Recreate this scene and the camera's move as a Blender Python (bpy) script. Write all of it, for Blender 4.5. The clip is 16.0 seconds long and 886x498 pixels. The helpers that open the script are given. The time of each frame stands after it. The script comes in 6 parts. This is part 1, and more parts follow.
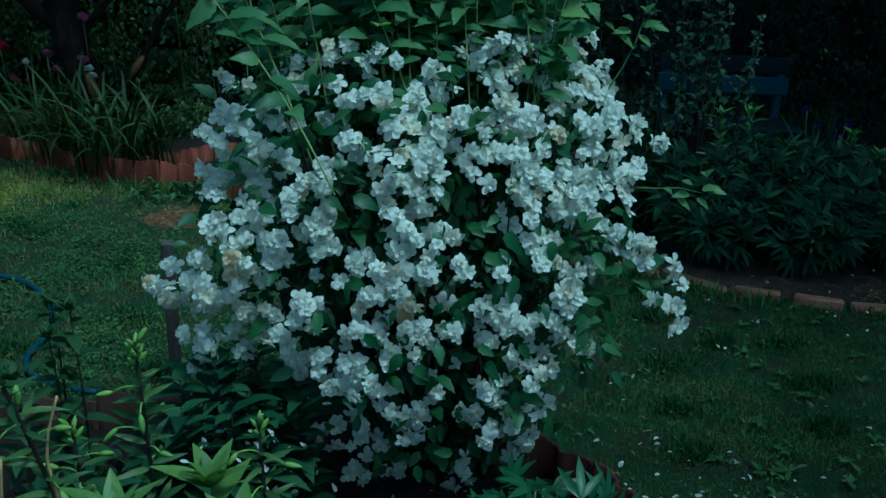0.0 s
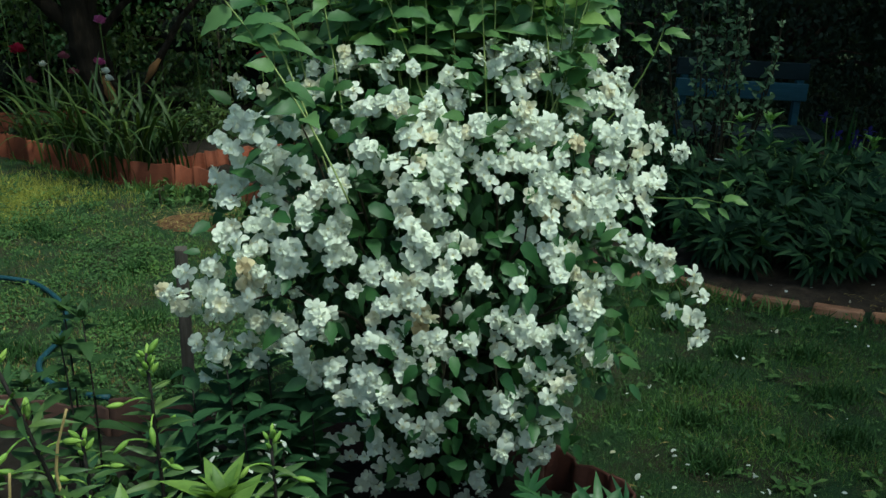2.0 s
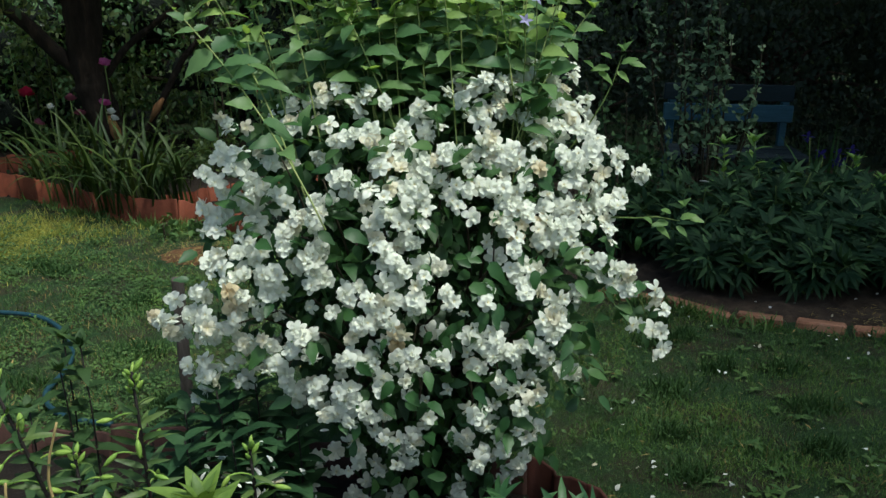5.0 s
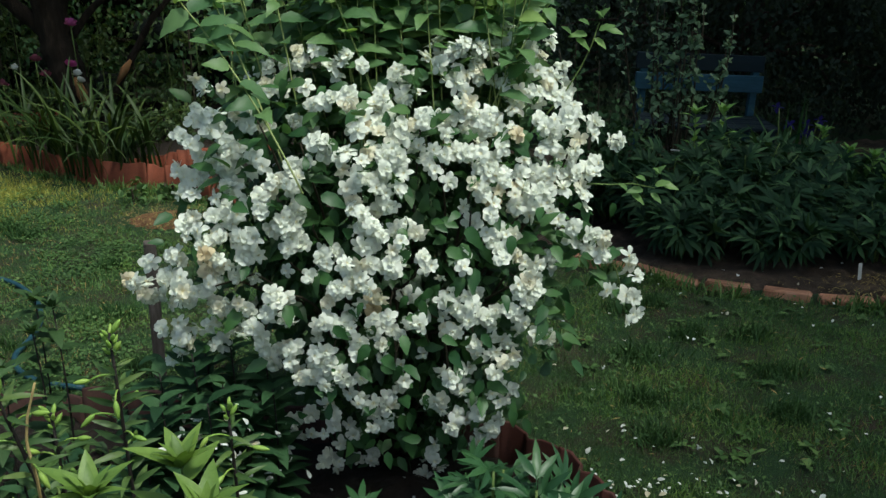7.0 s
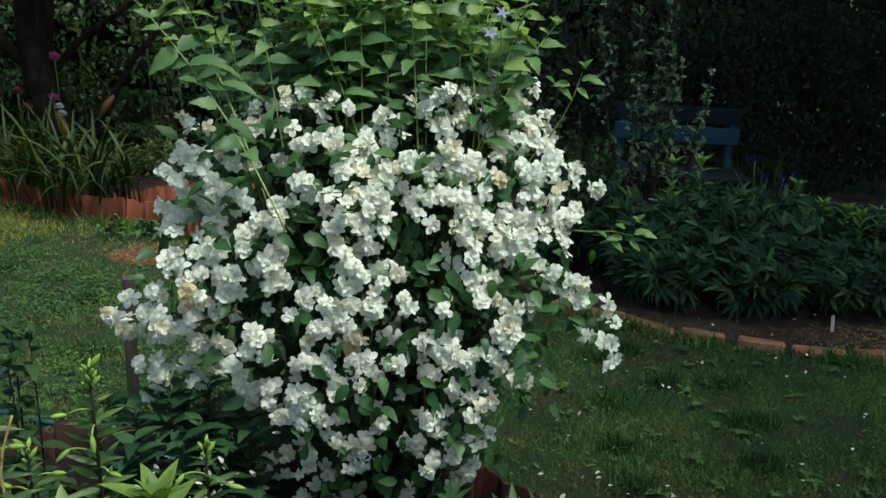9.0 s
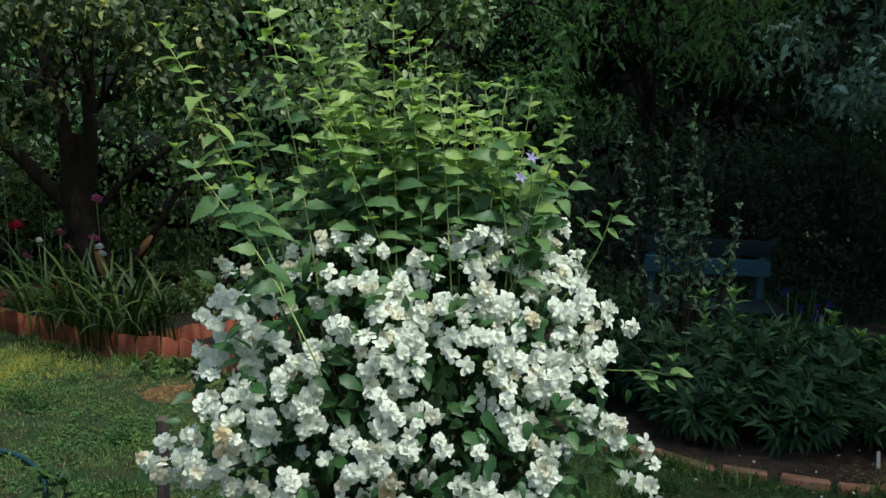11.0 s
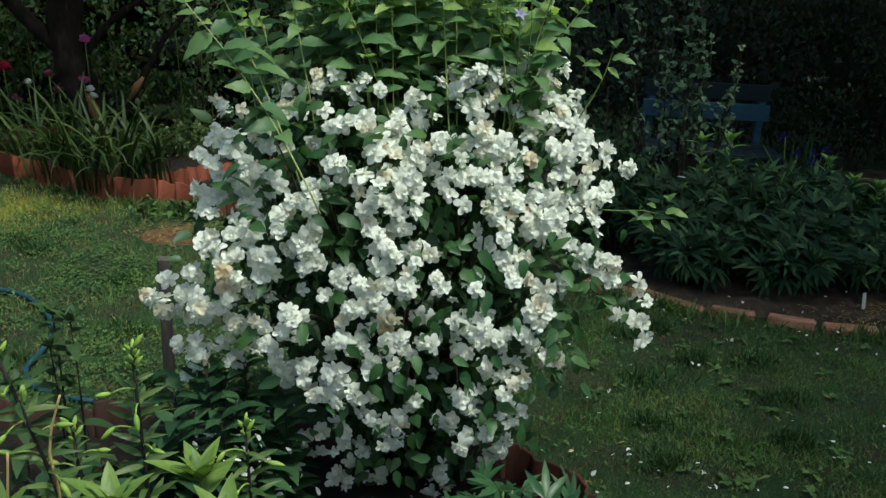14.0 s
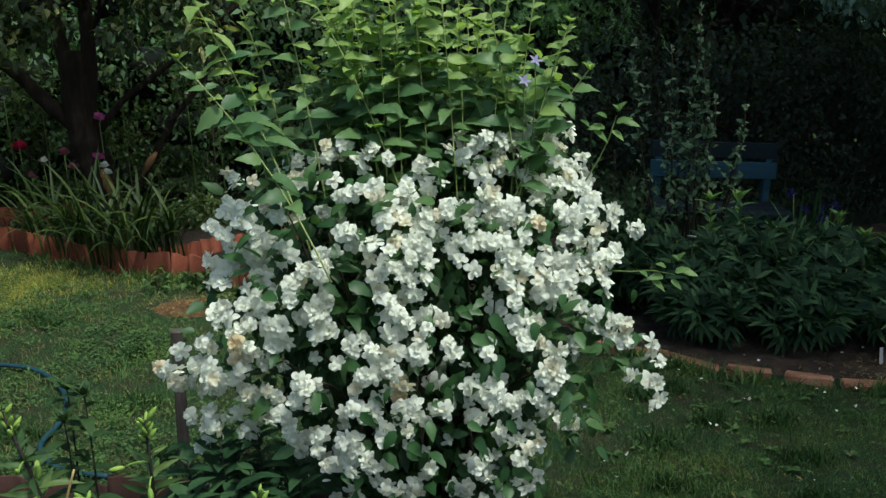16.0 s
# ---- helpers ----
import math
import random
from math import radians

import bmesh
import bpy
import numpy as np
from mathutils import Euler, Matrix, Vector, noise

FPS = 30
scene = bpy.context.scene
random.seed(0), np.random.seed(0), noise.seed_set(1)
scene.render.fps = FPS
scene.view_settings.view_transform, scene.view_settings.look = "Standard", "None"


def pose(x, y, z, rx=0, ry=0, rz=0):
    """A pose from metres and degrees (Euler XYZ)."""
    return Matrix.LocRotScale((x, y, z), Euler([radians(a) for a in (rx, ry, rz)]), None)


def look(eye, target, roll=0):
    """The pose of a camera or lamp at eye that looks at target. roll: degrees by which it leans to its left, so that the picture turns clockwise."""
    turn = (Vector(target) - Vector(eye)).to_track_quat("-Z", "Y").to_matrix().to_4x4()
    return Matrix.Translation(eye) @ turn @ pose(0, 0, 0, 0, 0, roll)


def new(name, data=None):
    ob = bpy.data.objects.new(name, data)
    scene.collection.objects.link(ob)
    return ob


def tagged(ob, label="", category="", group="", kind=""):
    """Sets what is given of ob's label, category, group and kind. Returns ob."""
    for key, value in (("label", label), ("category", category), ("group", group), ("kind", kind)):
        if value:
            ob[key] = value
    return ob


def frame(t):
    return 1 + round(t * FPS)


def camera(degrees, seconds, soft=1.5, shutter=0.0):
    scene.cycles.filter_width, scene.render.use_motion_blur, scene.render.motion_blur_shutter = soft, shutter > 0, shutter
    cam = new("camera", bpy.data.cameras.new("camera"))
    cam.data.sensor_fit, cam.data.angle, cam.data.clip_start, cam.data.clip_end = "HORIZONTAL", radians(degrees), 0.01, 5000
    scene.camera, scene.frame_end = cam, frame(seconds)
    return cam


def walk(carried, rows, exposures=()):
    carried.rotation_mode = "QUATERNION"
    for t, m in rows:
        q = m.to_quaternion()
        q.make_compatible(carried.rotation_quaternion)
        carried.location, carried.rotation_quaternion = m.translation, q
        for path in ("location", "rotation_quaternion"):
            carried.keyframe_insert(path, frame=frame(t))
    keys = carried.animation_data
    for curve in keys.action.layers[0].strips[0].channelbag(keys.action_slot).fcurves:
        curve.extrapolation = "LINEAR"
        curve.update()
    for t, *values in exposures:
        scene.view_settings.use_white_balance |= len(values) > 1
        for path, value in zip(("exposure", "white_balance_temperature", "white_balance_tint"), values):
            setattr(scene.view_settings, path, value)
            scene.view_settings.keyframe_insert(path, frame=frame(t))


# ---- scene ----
cam = camera(49.9, 16.0, soft=1.45)
PATH = [
    (0, (-0.038, 0.037, 1.583), (0.080, 1.921, 0.922), 0.11),
    (0.5, (-0.031, 0.044, 1.584), (0.058, 1.926, 0.913), -0.13),
    (1, (-0.032, 0.059, 1.585), (0.044, 1.938, 0.904), 0.06),
    (1.5, (-0.040, 0.070, 1.586), (0.044, 1.955, 0.921), 0.40),
    (2, (-0.041, 0.073, 1.588), (0.048, 1.960, 0.932), 0.23),
    (2.5, (-0.032, 0.045, 1.596), (0.063, 1.938, 0.960), 0.33),
    (3, (-0.020, 0.027, 1.599), (0.059, 1.922, 0.963), -0.12),
    (3.5, (0.001, 0.007, 1.603), (0.105, 1.910, 0.995), -0.14),
    (4, (0.032, -0.017, 1.609), (0.132, 1.889, 1.012), -0.32),
    (4.2, (0.052, -0.035, 1.610), (0.147, 1.873, 1.015), -0.48),
    (6.3, (0.040, -0.074, 1.613), (0.067, 1.828, 0.994), -2.79),
    (6.5, (0.034, -0.073, 1.610), (0.082, 1.819, 0.963), -2.47),
    (7, (0.029, -0.074, 1.607), (0.157, 1.809, 0.946), -0.38),
    (7.5, (0.025, -0.076, 1.609), (0.185, 1.807, 0.955), 0.44),
    (8, (0.019, -0.083, 1.610), (0.209, 1.806, 0.981), 1.27),
    (8.2, (0.022, -0.080, 1.608), (0.214, 1.812, 0.987), 1.54),
    (10.3, (0.001, -0.114, 1.624), (0.144, 1.813, 1.106), 0.48),
    (10.5, (0.004, -0.108, 1.626), (0.139, 1.818, 1.105), 0.32),
    (11, (0.005, -0.106, 1.641), (0.121, 1.866, 1.333), 0.42),
    (11.5, (0.005, -0.117, 1.650), (0.107, 1.869, 1.440), -0.37),
    (12, (0.006, -0.123, 1.648), (0.108, 1.858, 1.388), -0.42),
    (12.5, (0.008, -0.125, 1.637), (0.134, 1.832, 1.247), 0.23),
    (13, (0.007, -0.122, 1.625), (0.154, 1.795, 1.072), 0.83),
    (13.5, (0.003, -0.113, 1.622), (0.155, 1.780, 0.995), 1.07),
    (14, (-0.002, -0.110, 1.624), (0.123, 1.787, 1.004), 0.70),
    (14.5, (-0.005, -0.110, 1.625), (0.092, 1.800, 1.040), 0.20),
    (15, (-0.008, -0.110, 1.626), (0.074, 1.810, 1.072), -0.19),
    (15.5, (0.001, -0.113, 1.628), (0.073, 1.822, 1.127), -0.77),
    (16, (0.003, -0.123, 1.627), (0.104, 1.814, 1.139), -1.00),
]
walk(cam, [(t, look(eye, target, roll)) for t, eye, target, roll in PATH],
     exposures=[(0.0, -0.82, 4190, -27), (1.1, -0.82, 4190, -27), (1.5, -0.52, 4390, -29), (1.7, -0.27, 5100, -27), (2.0, -0.03, 6100, -20),
                (2.5, 0.14, 6350, -6), (3.2, 0.19, 6350, -2), (7.0, 0.15, 6350, -4), (11.5, 0.20, 6300, -3), (16.0, 0.16, 6350, -3)])

# ---- light ----
world = bpy.data.worlds.new("sky")
scene.world = world
world.use_nodes = True
sky = world.node_tree.nodes.new("ShaderNodeTexSky")
sky.sky_type, sky.sun_disc = "NISHITA", False
sky.sun_elevation, sky.sun_rotation = radians(65.3), radians(133.5)
world.node_tree.nodes["Background"].inputs[1].default_value = 0.15
sky.dust_density, sky.ozone_density, sky.air_density = 3.0, 1.0, 1.0
world.node_tree.links.new(sky.outputs[0], world.node_tree.nodes["Background"].inputs[0])
sun = new("sun", bpy.data.lights.new("sun", "SUN"))
sun.data.energy, sun.data.angle, sun.data.color = 3.2, radians(12), (1.0, 0.98, 0.93)
sun.matrix_world = look((2.0, -1.9, 6.0), (0, 0, 0))


# ---- materials ----
def material(name, rough=0.6, spec=0.3):
    m = bpy.data.materials.new(name)
    m.use_nodes = True
    b = m.node_tree.nodes["Principled BSDF"]
    b.inputs["Roughness"].default_value = rough
    b.inputs["Specular IOR Level"].default_value = spec
    return m, m.node_tree, b


def ramp_node(nt, stops):
    r = nt.nodes.new("ShaderNodeValToRGB")
    while len(r.color_ramp.elements) < len(stops):
        r.color_ramp.elements.new(0.5)
    for e, (p, c) in zip(r.color_ramp.elements, stops):
        e.position, e.color = p, (*c, 1)
    return r


def noise_node(nt, scale, detail=4, rough=0.6):
    n = nt.nodes.new("ShaderNodeTexNoise")
    n.inputs["Scale"].default_value, n.inputs["Detail"].default_value = scale, detail
    n.inputs["Roughness"].default_value = rough
    return n


def place(nt, n, space="Object"):
    co = nt.nodes.new("ShaderNodeTexCoord")
    nt.links.new(co.outputs[space], n.inputs["Vector"])


def mix_node(nt, kind, fac, a, b):
    x = nt.nodes.new("ShaderNodeMixRGB")
    x.blend_type = kind
    for sock, v in zip(x.inputs, (fac, a, b)):
        if isinstance(v, (float, int)):
            sock.default_value = v
        elif isinstance(v, tuple):
            sock.default_value = (*v, 1)
        else:
            nt.links.new(v, sock)
    return x.outputs[0]


def bump(nt, b, height, strength=0.4, distance=0.01):
    n = nt.nodes.new("ShaderNodeBump")
    n.inputs["Strength"].default_value, n.inputs["Distance"].default_value = strength, distance
    nt.links.new(height, n.inputs["Height"])
    nt.links.new(n.outputs[0], b.inputs["Normal"])


def leaf_material(name, dark, mid, light, rough=0.45, thin=0.25, spec=0.35, per_object=False, knee=0.5, blotch=0):
    """Foliage: colour differs from leaf to leaf and within the blade; part of the light passes through."""
    m, nt, b = material(name, rough, spec)
    if per_object:
        rnd = nt.nodes.new("ShaderNodeObjectInfo").outputs["Random"]
    else:
        rnd = nt.nodes.new("ShaderNodeNewGeometry").outputs["Random Per Island"]
    r = ramp_node(nt, [(0.0, dark), (knee, mid), (1.0, light)])
    nt.links.new(rnd, r.inputs[0])
    n = noise_node(nt, 60, 3)
    place(nt, n)
    col = mix_node(nt, "MULTIPLY", 0.55, r.outputs[0],
                   mix_node(nt, "MIX", n.outputs[0], (0.45, 0.5, 0.45), (1.25, 1.2, 1.15)))
    if blotch:
        big = noise_node(nt, blotch, 5, 0.65)
        place(nt, big)
        tone = ramp_node(nt, [(0.32, (0.55, 0.62, 0.75)), (0.5, (1.0, 1.05, 1.1)), (0.68, (1.4, 1.35, 1.05))])
        nt.links.new(big.outputs[0], tone.inputs[0])
        col = mix_node(nt, "MULTIPLY", 1.0, col, tone.outputs[0])
    nt.links.new(col, b.inputs["Base Color"])
    bump(nt, b, n.outputs[0], 0.25, 0.004)
    t = nt.nodes.new("ShaderNodeBsdfTranslucent")
    nt.links.new(mix_node(nt, "MULTIPLY", 1.0, col, (1.15, 1.2, 0.55)), t.inputs[0])
    s = nt.nodes.new("ShaderNodeMixShader")
    s.inputs[0].default_value = thin
    nt.links.new(b.outputs[0], s.inputs[1])
    nt.links.new(t.outputs[0], s.inputs[2])
    nt.links.new(s.outputs[0], nt.nodes["Material Output"].inputs[0])
    return m


def petal_material(name, a, b_, heart, thin=0.42, per_object=True, reach=0.0085):
    """Petals: colour a to b_ from flower to flower, cream towards the middle of each flower."""
    m, nt, b = material(name, 0.6, 0.2)
    info = nt.nodes.new("ShaderNodeObjectInfo") if per_object else nt.nodes.new("ShaderNodeNewGeometry")
    r = ramp_node(nt, [(0.0, b_), (0.05, b_), (0.2, a), (1.0, a)])
    nt.links.new(info.outputs["Random" if per_object else "Random Per Island"], r.inputs[0])
    n = noise_node(nt, 160, 2)
    place(nt, n)
    col = mix_node(nt, "MULTIPLY", 0.25, r.outputs[0],
                   mix_node(nt, "MIX", n.outputs[0], (0.7, 0.68, 0.6), (1, 1, 1)))
    if per_object:
        co = nt.nodes.new("ShaderNodeTexCoord")
        ln = nt.nodes.new("ShaderNodeVectorMath")
        ln.operation = "LENGTH"
        nt.links.new(co.outputs["Object"], ln.inputs[0])
        mr = nt.nodes.new("ShaderNodeMapRange")
        mr.inputs["From Min"].default_value, mr.inputs["From Max"].default_value = 0.002, reach
        nt.links.new(ln.outputs["Value"], mr.inputs["Value"])
        col = mix_node(nt, "MIX", mr.outputs[0], heart, col)
    nt.links.new(col, b.inputs["Base Color"])
    t = nt.nodes.new("ShaderNodeBsdfTranslucent")
    nt.links.new(col, t.inputs[0])
    s = nt.nodes.new("ShaderNodeMixShader")
    s.inputs[0].default_value = thin
    nt.links.new(b.outputs[0], s.inputs[1])
    nt.links.new(t.outputs[0], s.inputs[2])
    nt.links.new(s.outputs[0], nt.nodes["Material Output"].inputs[0])
    return m


def rough_material(name, stops, scale=6, fine=80, rough=0.85, relief=0.5, depth=0.01, stretch=(1, 1, 1), spread=0.0, spec=0.25):
    """Soil, clay, wood, bark: two scales of noise, relief, and a shift from piece to piece."""
    m, nt, b = material(name, rough, spec)
    co = nt.nodes.new("ShaderNodeTexCoord")
    mp = nt.nodes.new("ShaderNodeMapping")
    mp.inputs["Scale"].default_value = stretch
    nt.links.new(co.outputs["Object"], mp.inputs[0])
    big, small = noise_node(nt, scale, 5), noise_node(nt, fine, 5, 0.7)
    for n in (big, small):
        nt.links.new(mp.outputs[0], n.inputs["Vector"])
    r = ramp_node(nt, stops)
    nt.links.new(big.outputs[0], r.inputs[0])
    col = mix_node(nt, "MULTIPLY", 0.7, r.outputs[0],
                   mix_node(nt, "MIX", small.outputs[0], (0.3, 0.3, 0.3), (1.5, 1.5, 1.5)))
    if spread:
        rnd = nt.nodes.new("ShaderNodeObjectInfo").outputs["Random"]
        col = mix_node(nt, "MULTIPLY", spread, col, mix_node(nt, "MIX", rnd, (0.4, 0.38, 0.36), (1.3, 1.25, 1.2)))
    nt.links.new(col, b.inputs["Base Color"])
    bump(nt, b, small.outputs[0], relief, depth)
    return m


M_LEAF_INNER = leaf_material("shaded_inner_leaf", (0.016, 0.046, 0.014), (0.027, 0.076, 0.022), (0.048, 0.115, 0.03))
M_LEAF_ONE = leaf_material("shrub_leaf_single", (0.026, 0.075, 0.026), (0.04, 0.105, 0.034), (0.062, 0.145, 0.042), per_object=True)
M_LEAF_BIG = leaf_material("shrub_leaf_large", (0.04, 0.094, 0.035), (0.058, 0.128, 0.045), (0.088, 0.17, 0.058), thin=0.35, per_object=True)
M_TWIG_LEAF = leaf_material("fresh_twig_leaf", (0.12, 0.22, 0.075), (0.17, 0.29, 0.10), (0.23, 0.36, 0.12), thin=0.45, per_object=True)
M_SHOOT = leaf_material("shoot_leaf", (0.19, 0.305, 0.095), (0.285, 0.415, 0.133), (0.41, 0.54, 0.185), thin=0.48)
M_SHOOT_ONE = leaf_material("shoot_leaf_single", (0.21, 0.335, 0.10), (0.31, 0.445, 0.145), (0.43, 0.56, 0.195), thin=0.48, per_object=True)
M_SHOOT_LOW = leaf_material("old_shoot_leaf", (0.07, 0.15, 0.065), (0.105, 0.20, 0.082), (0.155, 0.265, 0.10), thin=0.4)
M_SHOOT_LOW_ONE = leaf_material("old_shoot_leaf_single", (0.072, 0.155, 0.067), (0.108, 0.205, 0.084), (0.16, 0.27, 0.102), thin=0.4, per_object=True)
M_STEM = rough_material("green_stem", [(0.3, (0.08, 0.14, 0.035)), (0.7, (0.16, 0.20, 0.06))], 20, 120, 0.6)
M_SHOOT_STEM = rough_material("pale_stem", [(0.3, (0.22, 0.29, 0.095)), (0.7, (0.37, 0.41, 0.16))], 20, 120, 0.6)
M_BARK_THIN = rough_material("shrub_bark", [(0.3, (0.025, 0.02, 0.012)), (0.7, (0.06, 0.05, 0.03))], 20, 120, 0.9)
M_PETAL = petal_material("white_petal", (0.88, 0.90, 0.82), (0.85, 0.81, 0.66), (0.86, 0.79, 0.50))
M_WILTED = petal_material("wilted_petal", (0.74, 0.66, 0.48), (0.66, 0.54, 0.34), (0.5, 0.36, 0.16))
M_PETAL_LOOSE = petal_material("white_petal_loose", (0.82, 0.83, 0.80), (0.65, 0.58, 0.42), (0.8, 0.7, 0.45), per_object=False)
M_GRASS = leaf_material("grass", (0.056, 0.118, 0.034), (0.096, 0.176, 0.050), (0.17, 0.235, 0.078), rough=0.55, thin=0.2, spec=0.2, blotch=2.4)
M_TUFT = leaf_material("tuft_grass", (0.026, 0.062, 0.021), (0.040, 0.086, 0.028), (0.060, 0.115, 0.036), rough=0.6, thin=0.2, spec=0.15)
M_WEED = leaf_material("lawn_weed", (0.045, 0.091, 0.027), (0.067, 0.122, 0.037), (0.098, 0.155, 0.051), rough=0.6, thin=0.15, spec=0.2, blotch=3.1)
M_STRAW = leaf_material("dry_grass", (0.20, 0.15, 0.06), (0.28, 0.2, 0.08), (0.35, 0.28, 0.12), rough=0.8, thin=0.1, spec=0.1)
M_STALK = rough_material("dry_stalk", [(0.3, (0.36, 0.25, 0.10)), (0.7, (0.55, 0.41, 0.19))], 20, 90, 0.8)
M_SUNLIT_GRASS = leaf_material("sunlit_grass", (0.22, 0.25, 0.055), (0.33, 0.33, 0.075), (0.46, 0.43, 0.11), rough=0.6, thin=0.2, spec=0.2)
M_LILY = leaf_material("lily_leaf", (0.042, 0.088, 0.027), (0.070, 0.126, 0.036), (0.125, 0.182, 0.050), thin=0.25)
M_BUD = leaf_material("lily_bud", (0.22, 0.36, 0.07), (0.27, 0.42, 0.085), (0.34, 0.47, 0.10), thin=0.2, per_object=True)
M_LILY_STEM = rough_material("dark_stem", [(0.3, (0.012, 0.010, 0.010)), (0.7, (0.03, 0.022, 0.02))], 20, 90, 0.6)
M_PEONY = leaf_material("peony_leaf", (0.014, 0.037, 0.018), (0.025, 0.060, 0.028), (0.082, 0.152, 0.062), rough=0.55, thin=0.15, spec=0.14, knee=0.65)
M_PEONY_NEAR = leaf_material("peony_leaf_near", (0.022, 0.066, 0.026), (0.030, 0.084, 0.031), (0.046, 0.112, 0.038), rough=0.4, thin=0.2)
M_DAYLILY = leaf_material("daylily_leaf", (0.02, 0.06, 0.014), (0.035, 0.09, 0.02), (0.07, 0.14, 0.035), rough=0.4, thin=0.2)
# The palest few apple leaves are coloured as if sunlit.
M_APPLE = leaf_material("apple_leaf", (0.040, 0.066, 0.030), (0.070, 0.104, 0.044), (0.50, 0.50, 0.20), rough=0.5, thin=0.4, knee=0.80)
M_YOUNG = leaf_material("young_apple_leaf", (0.15, 0.235, 0.125), (0.24, 0.345, 0.175), (0.53, 0.59, 0.35), rough=0.5, thin=0.35, knee=0.84)
M_BUSH = leaf_material("bush_leaf", (0.068, 0.15, 0.072), (0.11, 0.225, 0.105), (0.18, 0.31, 0.14), rough=0.5, thin=0.4)
M_ROWAN = leaf_material("rowan_leaf", (0.082, 0.18, 0.083), (0.135, 0.27, 0.11), (0.23, 0.41, 0.145), rough=0.55, thin=0.5)
# Near-black leaf colour carries the deep shade round the bench.
M_DEEP_SHADE = leaf_material("deep_shade_leaf", (0.028, 0.042, 0.038), (0.033, 0.048, 0.043), (0.040, 0.056, 0.050), rough=0.95, thin=0.5, spec=0.0)
M_PEAR = leaf_material("pear_leaf", (0.050, 0.095, 0.052), (0.085, 0.145, 0.080), (0.18, 0.25, 0.15), rough=0.6, thin=0.2, spec=0.2)
M_PEAR_TIP = leaf_material("pear_tip_leaf", (0.23, 0.31, 0.19), (0.30, 0.39, 0.25), (0.40, 0.48, 0.33), rough=0.6, thin=0.3, spec=0.2)
M_SUCKER = leaf_material("sucker_leaf", (0.024, 0.056, 0.024), (0.042, 0.088, 0.036), (0.10, 0.17, 0.07), rough=0.6, thin=0.2, spec=0.15, knee=0.7)
M_LINDEN = leaf_material("linden_leaf", (0.070, 0.12, 0.10), (0.13, 0.21, 0.17), (0.30, 0.41, 0.34), rough=0.5, thin=0.35)
M_BARK = rough_material("bark", [(0.25, (0.014, 0.010, 0.008)), (0.55, (0.042, 0.029, 0.021)), (0.8, (0.12, 0.075, 0.048))], 7, 46, 0.95, 1.0, 0.06, (3, 3, 0.6))
M_CUT = rough_material("cut_wood", [(0.3, (0.16, 0.075, 0.032)), (0.7, (0.34, 0.17, 0.07))], 10, 60, 0.8)
M_CLAY = rough_material("terracotta", [(0.25, (0.11, 0.034, 0.020)), (0.55, (0.23, 0.065, 0.036)), (0.8, (0.33, 0.12, 0.07))], 9, 110, 0.75, 0.3, 0.004, spread=0.6)
M_CLAY_DARK = rough_material("dark_terracotta", [(0.25, (0.04, 0.016, 0.013)), (0.6, (0.08, 0.028, 0.022)), (0.85, (0.15, 0.06, 0.045))], 9, 110, 0.6, 0.3, 0.004, spread=0.4)
M_CLAY_DULL = rough_material("dull_terracotta", [(0.25, (0.04, 0.021, 0.017)), (0.6, (0.075, 0.037, 0.030)), (0.85, (0.115, 0.062, 0.05))], 6, 110, 0.85, 0.3, 0.004, spread=0.4)
M_CORE = rough_material("crown_shade", [(0.3, (0.010, 0.014, 0.012)), (0.7, (0.018, 0.025, 0.021))], 12, 60, 0.95, 1.0, 0.03)
M_STONE = rough_material("pale_brick", [(0.3, (0.20, 0.095, 0.058)), (0.55, (0.43, 0.21, 0.13)), (0.8, (0.52, 0.34, 0.25))], 7, 80, 0.9, 0.6, 0.008, spread=0.6)
M_SOIL = rough_material("soil", [(0.3, (0.012, 0.009, 0.007)), (0.6, (0.030, 0.021, 0.016)), (0.85, (0.08, 0.056, 0.04))], 9, 120, 0.95, 1.0, 0.02)
M_SOIL_DRY = rough_material("dry_soil", [(0.3, (0.032, 0.023, 0.017)), (0.55, (0.085, 0.06, 0.043)), (0.8, (0.22, 0.155, 0.11))], 8, 90, 0.95, 1.0, 0.03)
M_MULCH = rough_material("dry_mulch", [(0.3, (0.10, 0.05, 0.025)), (0.6, (0.20, 0.10, 0.05)), (0.85, (0.30, 0.17, 0.08))], 14, 150, 0.95, 1.0, 0.02)
M_LAWN = rough_material("lawn_ground", [(0.28, (0.062, 0.046, 0.030)), (0.42, (0.040, 0.046, 0.022)), (0.55, (0.026, 0.060, 0.020)), (0.8, (0.040, 0.085, 0.028))], 4.5, 130, 0.95, 1.0, 0.02)
M_GREY_WOOD = rough_material("weathered_wood", [(0.3, (0.06, 0.05, 0.045)), (0.6, (0.115, 0.095, 0.085)), (0.85, (0.17, 0.15, 0.135))], 10, 70, 0.9, 0.8, 0.006, (6, 6, 0.6))
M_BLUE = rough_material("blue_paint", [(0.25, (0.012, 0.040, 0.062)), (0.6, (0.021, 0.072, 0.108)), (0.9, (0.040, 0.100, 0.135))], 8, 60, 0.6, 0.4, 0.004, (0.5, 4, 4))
# Darker blue for the bench's top board, seat, legs and rails.
M_BLUE_DARK = rough_material("dark_blue_paint", [(0.25, (0.006, 0.012, 0.016)), (0.6, (0.008, 0.018, 0.025)), (0.9, (0.018, 0.028, 0.034))], 8, 60, 0.8, 0.5, 0.004, (0.5, 4, 4))
